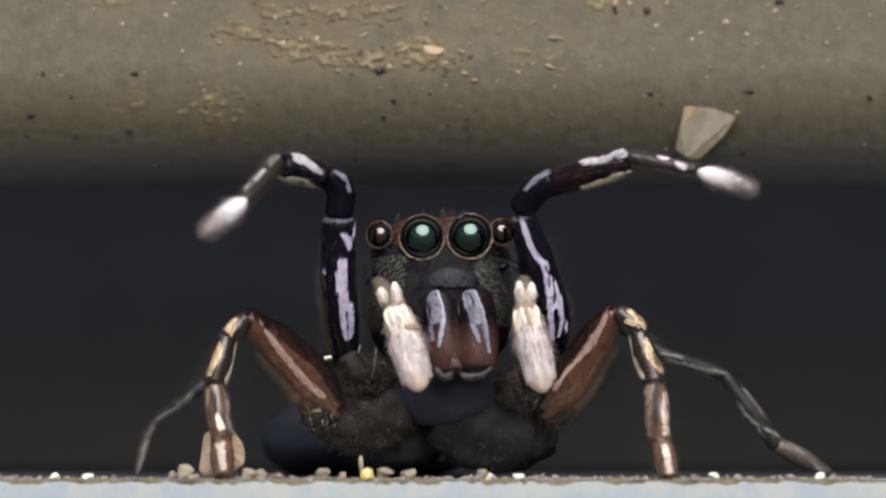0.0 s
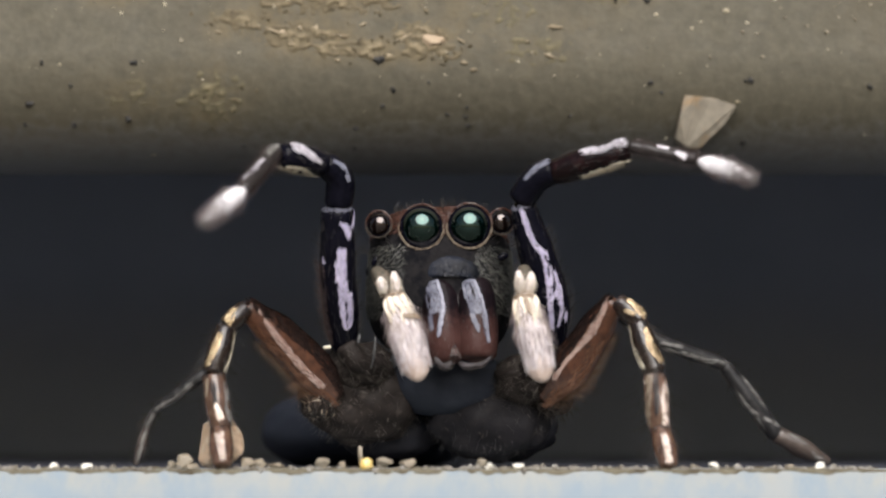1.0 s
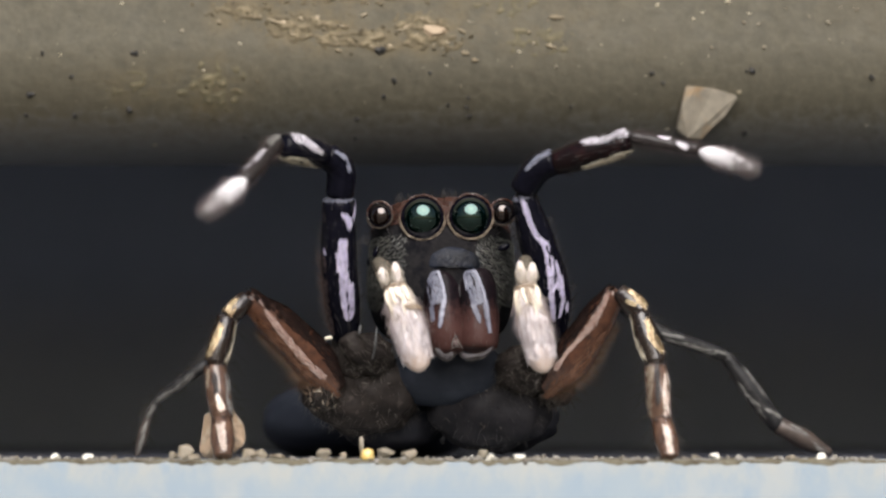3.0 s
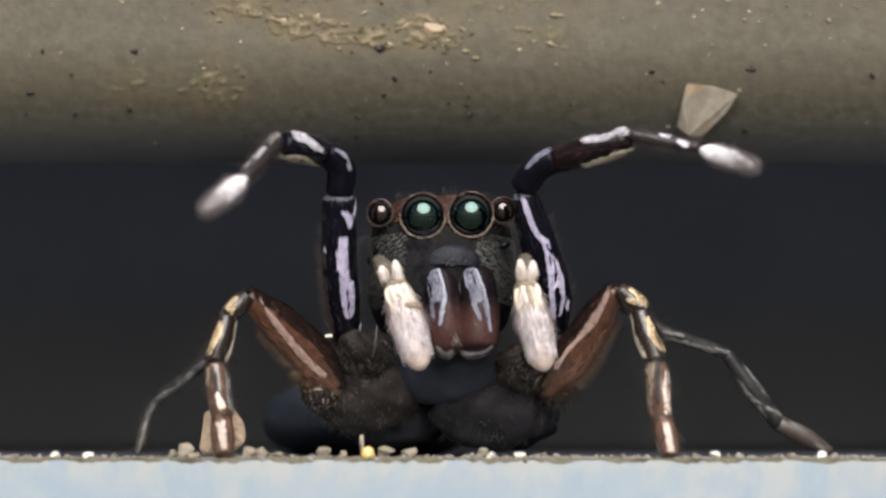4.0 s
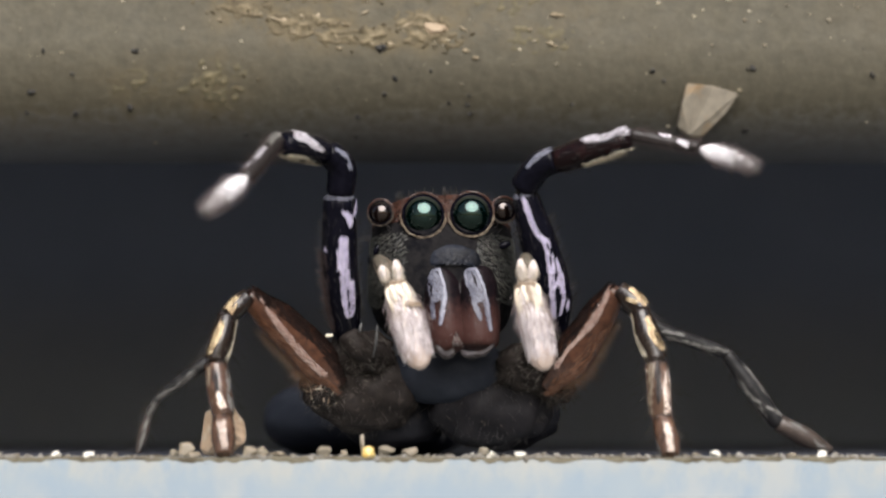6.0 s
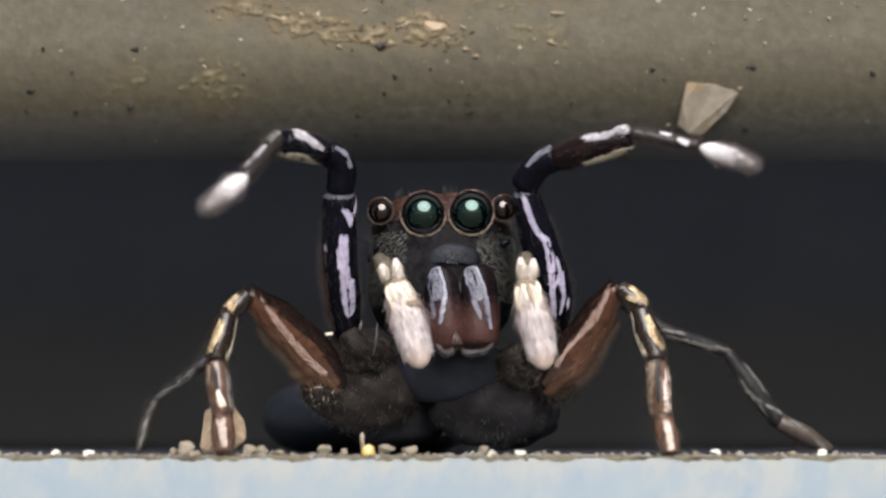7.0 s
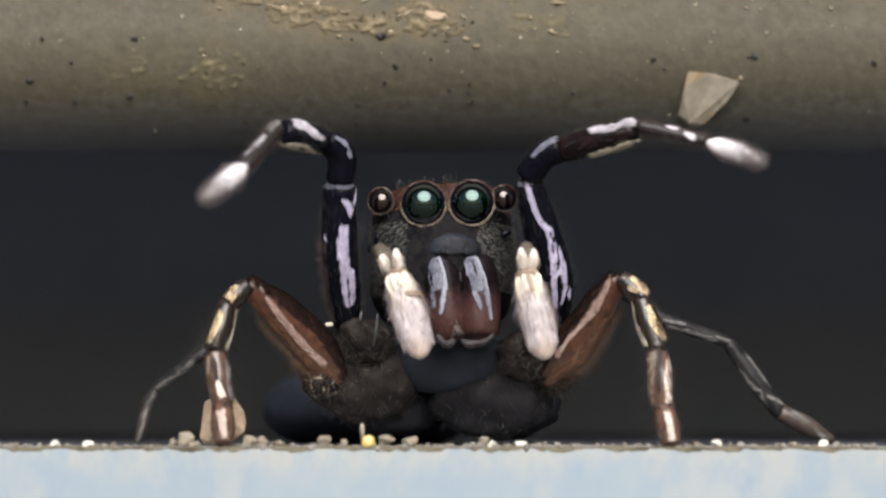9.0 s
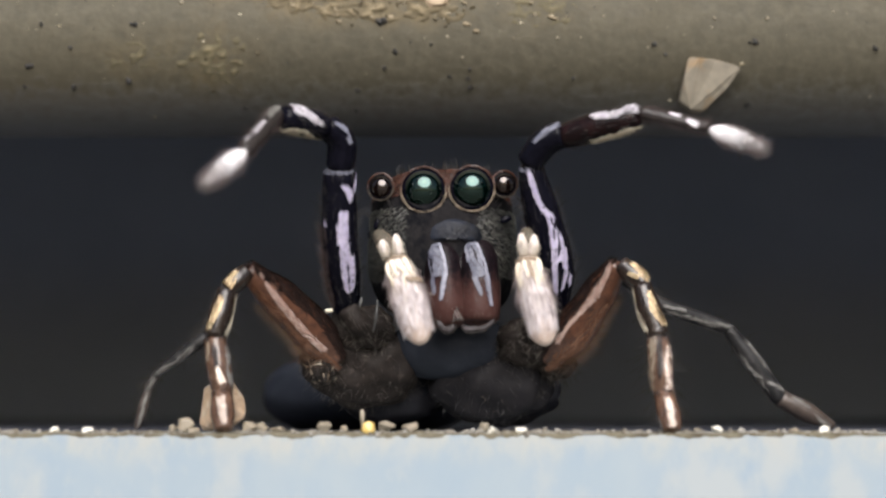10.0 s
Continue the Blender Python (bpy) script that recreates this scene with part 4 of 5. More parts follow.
def build_body():
    c = (-1.161, 4.9, 0.561)
    part("abdomen", ellipsoid(c, (1.72, 2.3, 0.70), 2.1, 40, 26, 0.04, 2), BELLY, spider, "blue-black abdomen", at=c)
    c = (0.088, 1.0, 1.204)
    part("sternum", ellipsoid(c, (0.80, 0.55, 0.50), 2.2, 30, 20, 0.05, 4), BELLY, spider, "dark blue underside between the legs", at=c)
    for c, r, seed in (((-0.765, 1.7, 0.56), (0.78, 0.5, 0.45), 42), ((0.8, 1.8, 0.577), (0.84, 0.5, 0.48), 43)):
        part("hind_thigh", ellipsoid(c, r, 2.2, 36, 24, 0.16, seed), SHADE, spider, "dark slate-grey hind thigh", at=c)
    for c, r, seed in (((-1.137, 0.75, 1.433), (0.45, 0.40, 0.34), 31), ((-1.69, 0.75, 0.965), (0.30, 0.36, 0.30), 32), ((1.153, 0.75, 1.236), (0.42, 0.42, 0.34), 33),
                       ((-1.107, 1.05, 0.927), (0.79, 0.50, 0.58), 34), ((0.67, 1.1, 0.745), (0.86, 0.50, 0.63), 35), ((1.591, 0.85, 0.963), (0.26, 0.30, 0.24), 36)):
        blob = part("coxa", ellipsoid(c, r, 2.1, 44, 30, 0.18, seed), HIP if seed == 35 else COXA, spider, "blue-black leg base" if seed == 35 else "grey-brown hairy leg base", at=c)
        rng, s = random.Random(seed), Shape()
        for _ in range(260):
            u = Vector((rng.gauss(0, 1), -abs(rng.gauss(0, 1)), rng.gauss(0, 1))).normalized()
            q = Vector(c) + Vector((u.x * r[0], u.y * r[1], u.z * r[2]))
            hair(s, q, u * 0.5 + Vector((rng.gauss(0, 0.5), 0, -0.6)), rng.uniform(0.06, 0.20), 0.0024, 0.1, rng)
        part("coxa_hair", s, DARK_HAIR if seed == 35 else DUN_HAIR, blob, kind="stuff")
        s = Shape()
        for _ in range(60):
            u = Vector((rng.gauss(0, 1), -abs(rng.gauss(0, 1)) - 0.3, rng.gauss(0, 1) + 0.3)).normalized()
            q = Vector(c) + Vector((u.x * r[0], u.y * r[1], u.z * r[2])) * 1.01
            d = Vector((rng.gauss(0, 1), 0, rng.gauss(0, 1)))
            flake(s, q, u, (d - u * d.dot(u)).normalized(), rng.uniform(0.06, 0.13), 0.026 if seed == 32 else 0.014, 0.03, rng)
        part("coxa_scale_patch", s, TAN_SCALE if seed == 32 else DULL_SCALE, blob, "tan scales" if seed == 32 else "dull brown scales", kind="stuff")


build_head()
build_face()
build_lip_tuft()
build_palp(((-0.888, -0.25, 2.681), (-0.775, -0.42, 2.526), (-0.681, -0.5, 2.329)), (((-0.821, -0.5, 2.565), (-0.796, -0.56, 2.477), (-0.743, -0.58, 2.346)), ((-0.639, -0.5, 2.641), (-0.614, -0.58, 2.513), (-0.576, -0.6, 2.345))),
           ((-0.653, -0.55, 2.356), (-0.467, -0.7, 1.817), (-0.278, -0.8, 1.161)), 41, (0.13, 0.185, 0.215, 0.215, 0.17),
           (((-0.668, 2.206, 0.0374), (-0.675, 1.959, 0.0299)), ((-0.511, 2.296, 0.0598), (-0.346, 2.034, 0.0598)), ((-0.759, 2.292, 0.0299), (-0.527, 2.323, 0.0299)), ((-0.465, 1.981, 0.0224), (-0.316, 1.996, 0.0299))))
build_palp(((1.118, -0.25, 2.711), (1.125, -0.42, 2.542), (1.12, -0.5, 2.344)), (((1.039, -0.5, 2.657), (1.051, -0.57, 2.514), (1.08, -0.58, 2.346)), ((1.213, -0.5, 2.641), (1.202, -0.57, 2.499), (1.163, -0.58, 2.346))),
           ((1.096, -0.55, 2.356), (1.216, -0.7, 1.817), (1.359, -0.8, 1.146)), 44, (0.12, 0.18, 0.21, 0.205, 0.16),
           (((1.017, 2.184, 0.0374), (1.031, 1.921, 0.0299)), ((1.166, 2.221, 0.0448), (1.285, 1.981, 0.0448)), ((0.974, 2.277, 0.0299), (1.199, 2.277, 0.0299)), ((1.136, 2.221, 0.0187), (1.181, 2.034, 0.0187))))
build_foreleg(((-1.322, 0.45, 1.617), (-1.403, -0.05, 2.558), (-1.408, -0.35, 3.571)), (0.19, 0.245, 0.245, 0.225),
              ((((-1.338, 2.984, 0.0535), (-1.362, 2.832, 0.0760), (-1.339, 2.528, 0.0760), (-1.315, 2.413, 0.0700)), 520, 0.0), (((-1.361, 2.451, 0.0335), (-1.342, 2.19, 0.0336), (-1.319, 2.052, 0.0202)), 120, 0.0), (((-1.255, 2.451, 0.0335), (-1.243, 2.19, 0.0336), (-1.25, 2.044, 0.0202)), 120, 0.0),
               (((-1.338, 3.338, 0.0208), (-1.262, 3.277, 0.0414), (-1.239, 3.17, 0.0260)), 90, 0.05), (((-1.143, 3.466, 0.0208), (-1.219, 3.313, 0.0260)), 60, 0.0), (((-1.578, 2.873, 0.0158), (-1.554, 2.796, 0.0209)), 26, 0.0)),
              ((-1.4, -0.35, 3.486), (-1.374, -0.45, 3.905), (-1.611, -0.6, 4.131)), ((-1.55, -0.6, 4.077), (-2.157, -1.1, 4.137)),
              ((-2.185, -1.15, 4.187), (-2.505, -2.2, 3.525)), ((-2.491, -2.2, 3.547), (-2.899, -3.1, 3.019)),
              {"knee": ((-1.481, 4.152, 0.0226), (-1.352, 4.083, 0.0301), (-1.262, 3.929, 0.0226)), "upper": ((-2.04, 4.247, 0.0814), (-1.905, 4.209, 0.0817), (-1.731, 4.124, 0.0671)),
               "lower": ((-2.15, 3.969, 0.0222), (-1.963, 3.937, 0.0594), (-1.707, 3.859, 0.0224)), "foot": (((-2.337, 3.925, 0.029), (-2.516, 3.632, 0.0428)), ((-2.21, 4.166, 0.0441), (-2.302, 4.005, 0.0363)))}, 50)
right_thigh, right_shin = build_foreleg(((1.536, 0.5, 1.619), (1.398, 0.0, 2.562), (1.087, -0.35, 3.625)), (0.20, 0.31, 0.25, 0.175),
              ((((1.078, 3.522, 0.0284), (1.14, 3.313, 0.0341), (1.202, 3.165, 0.0284), (1.272, 3.048, 0.0285)), 150, 0.08), (((1.288, 3.032, 0.0228), (1.371, 2.956, 0.0455), (1.419, 2.807, 0.0571), (1.441, 2.623, 0.0514)), 220, 0.05),
               (((1.441, 2.639, 0.0399), (1.457, 2.374, 0.0343), (1.492, 2.052, 0.0286)), 200, 0.15), (((1.513, 2.704, 0.0343), (1.583, 2.509, 0.0401), (1.623, 2.267, 0.0286), (1.599, 2.098, 0.0229)), 190, 0.15),
               (((1.535, 2.505, 0.0172), (1.496, 2.413, 0.0172)), 20, 0.0), (((1.682, 2.22, 0.0173), (1.69, 2.135, 0.0173)), 20, 0.0)),
              ((1.049, -0.35, 3.571), (1.28, -0.5, 3.898), (1.55, -0.6, 4.008)), ((1.475, -0.58, 3.965), (2.508, -0.95, 4.219)),
              ((2.493, -0.95, 4.279), (3.376, -1.2, 4.07)), ((3.375, -1.2, 4.053), (4.04, -1.7, 3.741)),
              {"knee": ((1.179, 3.931, 0.0225), (1.331, 4.045, 0.0451), (1.529, 4.145, 0.03)), "upper": ((1.891, 4.208, 0.0372), (2.18, 4.269, 0.0743), (2.464, 4.323, 0.0888)),
               "lower": ((1.934, 3.891, 0.0223), (2.23, 3.967, 0.0446), (2.514, 4.059, 0.037)), "foot": (((2.886, 4.263, 0.0295), (3.005, 4.233, 0.0369)), ((3.127, 4.159, 0.0294), (3.23, 4.091, 0.0367)))}, 61)
build_walking_leg(((-1.444, 0.6, 0.957), (-1.969, 0.2, 1.567), (-2.657, -0.3, 2.201)), (0.16, 0.30, 0.27, 0.15),
                  ((((-2.626, -0.3, 2.171), (-2.901, -0.42, 1.904)), (0.12, 0.15, 0.13)), (((-2.886, -0.42, 1.919), (-3.047, -0.55, 1.247)), (0.13, 0.17, 0.15)),
                   (((-3.04, -0.55, 1.27), (-2.909, -0.65, 0.495)), (0.15, 0.17, 0.14)), (((-2.925, -0.65, 0.54), (-2.867, -0.95, 0.025)), (0.14, 0.16, 0.125))), 70, (225, 300, 16, 115),
                  ((-2.496, 2.138, 0.0164), (-2.328, 1.891, 0.0385), (-2.143, 1.663, 0.0444), (-1.948, 1.436, 0.0445), (-1.711, 1.211, 0.0392)),
                  (((-2.79, 2.117, 0.0378), (-2.895, 1.942, 0.0757)),),
                  (((-2.951, 1.785, 0.0302), (-3.004, 1.617, 0.0527), (-3.107, 1.376, 0.0451)), ((-2.724, 1.785, 0.0302), (-2.763, 1.557, 0.0376), (-2.851, 1.294, 0.0527))),
                  {2: ((((-3.019, 1.148, 0.0375), (-2.979, 0.879, 0.03)), UMBER_SCALE), (((-3.094, 1.163, 0.0375), (-3.084, 0.954, 0.0375)), TAN_SCALE), (((-2.995, 0.848, 0.0299), (-2.911, 0.669, 0.0449)), SHELL_SCALE), (((-2.854, 1.118, 0.0375), (-2.796, 0.581, 0.0375)), ASH_SCALE)),
                   3: ((((-2.918, 0.402, 0.0598), (-2.849, 0.091, 0.0299)), SHELL_SCALE),)})
build_walking_leg(((1.42, 0.6, 0.957), (1.907, 0.2, 1.567), (2.367, -0.3, 2.278)), (0.16, 0.30, 0.25, 0.15),
                  ((((2.382, -0.3, 2.263), (2.704, -0.42, 1.957)), (0.12, 0.15, 0.13)), (((2.643, -0.42, 1.98), (2.859, -0.55, 1.247)), (0.13, 0.17, 0.15)),
                   (((2.836, -0.55, 1.277), (2.909, -0.65, 0.495)), (0.15, 0.17, 0.14)), (((2.91, -0.65, 0.54), (2.99, -0.95, 0.018)), (0.14, 0.16, 0.125))), 80, (225, 300, 24, 115),
                  ((2.27, 2.287, 0.0303), (2.181, 2.068, 0.0381), (2.08, 1.906, 0.0535), (1.932, 1.74, 0.0308), (1.744, 1.513, 0.0232), (1.631, 1.335, 0.0311)),
                  (((2.55, 2.249, 0.0379), (2.659, 2.132, 0.0681), (2.744, 2.03, 0.0378)), ((2.514, 2.086, 0.0227), (2.605, 2.048, 0.0227))),
                  (((2.737, 1.838, 0.0377), (2.813, 1.594, 0.0677), (2.932, 1.436, 0.0451)), ((2.511, 1.876, 0.0452), (2.564, 1.594, 0.0376), (2.675, 1.331, 0.0451))),
                  {2: ((((2.762, 1.215, 0.045), (2.734, 0.581, 0.0375)), TAN_SCALE), (((2.852, 1.267, 0.03), (2.854, 0.715, 0.03)), UMBER_SCALE), (((2.986, 1.178, 0.0375), (2.961, 0.879, 0.045), (2.973, 0.581, 0.045)), SHELL_SCALE)),
                   3: ((((2.945, 0.372, 0.0374), (2.994, 0.046, 0.0374)), SHELL_SCALE),)})
build_rear_leg(((((-1.555, 1.2, 1.251), (-2.873, 2.0, 2.249)), (0.13, 0.11)), (((-2.873, 2.0, 2.249), (-3.218, 2.1, 1.817), (-3.415, 2.2, 1.39)), (0.10, 0.10, 0.09)),
                (((-3.399, 2.2, 1.424), (-3.637, 2.2, 1.241), (-4.201, 2.3, 0.846)), (0.085, 0.095, 0.07)),
                (((-4.185, 2.3, 0.863), (-4.329, 2.4, 0.624)), (0.06, 0.06)), (((-4.321, 2.4, 0.641), (-4.487, 2.4, 0.036)), (0.05, 0.075, 0.045))), 90,
               {2: (((-3.627, 1.235, 0.0414), (-3.872, 1.004, 0.0414), (-4.156, 0.842, 0.0415)),), 3: (((-4.219, 0.777, 0.0333), (-4.3, 0.628, 0.0333)),), 4: (((-4.307, 0.545, 0.0333), (-4.379, 0.364, 0.0333), (-4.458, 0.075, 0.025)),)})
build_rear_leg(((((1.531, 1.2, 1.171), (2.518, 1.9, 2.284)), (0.13, 0.11)), (((2.518, 1.9, 2.284), (3.019, 2.0, 1.927)), (0.10, 0.10)),
                (((3.003, 2.0, 1.944), (3.265, 2.0, 1.795), (4.179, 2.2, 1.49)), (0.095, 0.105, 0.10)),
                (((4.146, 2.2, 1.506), (4.943, 2.3, 0.433)), (0.10, 0.145, 0.12)), (((4.894, 2.3, 0.499), (5.718, 2.4, 0.061)), (0.13, 0.15, 0.07))), 95,
               {2: (((3.252, 1.73, 0.0246), (3.586, 1.641, 0.0247), (3.937, 1.537, 0.0659), (4.118, 1.528, 0.0247)), ((3.187, 1.82, 0.0246), (3.466, 1.754, 0.0246))),
                3: (((4.409, 1.309, 0.0248), (4.628, 1.021, 0.0248), (4.855, 0.741, 0.0248)), ((4.324, 1.103, 0.0414), (4.462, 0.922, 0.0248), (4.625, 0.758, 0.0496), (4.73, 0.61, 0.0331)), ((4.748, 0.708, 0.0248), (4.936, 0.61, 0.0248))),
                4: (((5.107, 0.495, 0.0249), (5.304, 0.372, 0.0332), (5.498, 0.141, 0.0332), (5.697, 0.05, 0.025)),)})
build_body()
for path, seed in ((((-1.337, 0.25, 1.725), (-1.182, 0.3, 1.509), (-0.969, 0.45, 1.344)), 111), (((1.541, 0.3, 1.727), (1.369, 0.3, 1.494), (1.141, 0.45, 1.305)), 112)):
    hip = Tube(path, (0.15, 0.17, 0.16), lumps=0.2, seed=seed)
    knob = limb("trochanter", hip, COXA, spider, "dark hairy foreleg hip")
    part("hip_hair", hairs(hip, 90, 0.0, 1.0, -120, 120, 0.15, 0.0035, 0.6, 0.1, seed), DUN_HAIR, knob, kind="stuff")
spot = Tube(((-1.600, -0.05, 1.640), (-1.495, -0.05, 1.655)), (0.026, 0.026), seed=7)
part("pale_spur", spot.shape(14, 8), CREAM_SCALE, spider, "cream spur at the foreleg base", at=(-1.614, -0.05, 1.633))


for path in (((-1.114, 0.1, 1.841), (-1.134, 0.05, 1.699)), ((-0.896, 0.08, 1.809), (-0.91, 0.05, 1.576), (-0.957, 0.1, 1.362))):
    sliver = Tube(path, (0.014, 0.022, 0.012), lumps=0.3, seed=9)
    part("hip_spine", sliver.shape(10, 8), SLATE_SCALE_PALE, spider, "pale grey spine beside the palp", at=path[0])


# ---- stones and grit ----
def stone(at, r, seed, material, label, name="pebble", points=16, rounding=0.12):
    ob = part(name, pebble_shape(at, r, seed, points, rounding), material, None, at=at, smooth=False)
    tagged(ob, label, "stone", "loose stones on the ledge")


def build_stones():
    stone((-2.995, -0.3, 0), (0.41, 0.27, 0.42), 4, STONE, "large tan pebble behind the spider's foot", points=34, rounding=0.22)
    for k, (at, w, h) in enumerate((((-3.429, -0.4, 0), 0.13, 0.11), ((-3.57, -0.6, 0), 0.08, 0.06), ((-2.585, -0.7, 0), 0.13, 0.09), ((-2.415, -0.6, 0), 0.11, 0.10),
                                    ((-2.178, -0.75, 0), 0.10, 0.05), ((-1.567, -0.6, 0), 0.11, 0.09), ((-1.304, -0.62, 0), 0.06, 0.06), ((-0.76, -0.5, 0), 0.12, 0.10),
                                    ((-0.467, -0.5, 0), 0.13, 0.10), ((0.548, -0.55, 0), 0.08, 0.08), ((-3.278, -0.72, 0), 0.12, 0.05), ((3.327, -0.75, 0), 0.06, 0.04),
                                    ((4.619, -0.6, 0), 0.07, 0.05))):
        stone(at, (w * 1.18, w, h * 1.12), 20 + k, (PALE, DRAB_STONE)[k % 2], "small angular tan pebble on the ledge")
    for k, at in enumerate(((-5.1, -0.88, 0), (-4.651, -0.9, 0), (3.581, -0.8, 0), (4.985, -0.9, 0), (0.637, -0.92, 0), (1.008, -0.92, 0))):
        stone(at, (0.095, 0.07, 0.06), 60 + k, QUARTZ, "white quartz grain on the ledge edge", "grain")
    x, y, z = (-0.983, -0.8, 0)
    ob = part("grain", ellipsoid((x, y - 0.06, z + 0.065), (0.088, 0.08, 0.085), 2.3, 18, 12, 0.3, 5), AMBER, None, at=(x, y, z))
    tagged(ob, "amber-yellow grain on the ledge", "stone", "loose stones on the ledge")
    stone((-1.076, -0.5, 0), (0.045, 0.04, 0.19), 71, PALE, "upright grey sliver of stone", "sliver")


def build_grit():
    rng, s = random.Random(9), Shape()
    for _ in range(2600):
        x = rng.uniform(-7.5, 7.5)
        if noise.noise(Vector((x * 0.9, 0.2, 4.0))) + 0.25 * noise.noise(Vector((x * 4, 1.2, 4.0))) < rng.uniform(-0.55, 0.35):
            continue
        y = -0.985 + abs(rng.gauss(0, 0.40))
        grain_shape(s, (x, y, 0.008 if y > -0.95 else -0.01), min(0.06, 0.009 * math.exp(abs(rng.gauss(0, 0.85)))), rng)
    tagged(part("ledge_grit", s, SAND, None, at=(0, -0.6, 0), smooth=False), "fine sandy grit along the ledge edge", "grit", kind="stuff")


def beam_cluster(s, x, z, sx, sz, n, sizes, rng):
    for _ in range(n):
        a, b = x + rng.gauss(0, sx), z + rng.gauss(0, sz)
        q, up = on_beam(a, b)
        if rng.random() < 0.3:
            grain_shape(s, q, rng.choice(sizes) * rng.uniform(0.3, 0.8), rng)
        elif rng.random() < 0.5:
            side = Vector((1, 0, 0))
            d = side * math.cos(rng.uniform(-0.9, 0.9)) + up.cross(side) * math.sin(rng.uniform(-0.9, 0.9))
            flake(s, q + up * 0.004, up, d, rng.uniform(0.04, 0.12), rng.uniform(0.04, 0.10), 0.03, rng)


def crust_sheet(x0, x1, z0, z1, spots, seed, step=0.022, thick=0.075):
    """A broken crust of dried dirt on the beam: worm-like crests that thin out round each spot (x, z, reach x, reach z, strength)."""
    s = Shape()
    nx, nz = int((x1 - x0) / step), int((z1 - z0) / step)
    heights = []
    for i in range(nx + 1):
        for k in range(nz + 1):
            x, z = x0 + (x1 - x0) * i / nx, z0 + (z1 - z0) * k / nz
            w = max(g * (1.25 - math.hypot((x - cx) / sx, (z - cz) / sz)) for cx, cz, sx, sz, g in spots)
            warp = noise.noise(Vector((x * 3.1, z * 3.1, seed + 4.0))) * 0.25
            worm = 1 - 3.0 * abs(noise.noise(Vector((x * 3.6 + warp * 3, z * 6.5 + warp * 4, seed))))
            lump = noise.noise(Vector((x * 7, z * 10, seed + 9.0))) + 0.5 * noise.noise(Vector((x * 17, z * 21, seed + 3.0)))
            h = min(0.55, w) + 0.34 * worm + 0.55 * lump - 0.40
            if w < 0.05:
                h = -1.0
            heights.append(h)
            q, _up = on_beam(x, z, -0.01 if h <= 0 else thick * min(1.0, h * 1.3) * (0.8 + 0.5 * lump))
            s.verts.append(tuple(q))
    for i in range(nx):
        for k in range(nz):
            f = (i * (nz + 1) + k, (i + 1) * (nz + 1) + k, (i + 1) * (nz + 1) + k + 1, i * (nz + 1) + k + 1)
            if max(heights[j] for j in f) > 0:
                s.faces.append(f)
    used = sorted({j for f in s.faces for j in f})
    where = {j: n for n, j in enumerate(used)}
    s.verts = [s.verts[j] for j in used]
    s.along = [max(0.0, min(1.0, heights[j] * 1.5)) for j in used]
    s.faces = [tuple(where[j] for j in f) for f in s.faces]
    return s


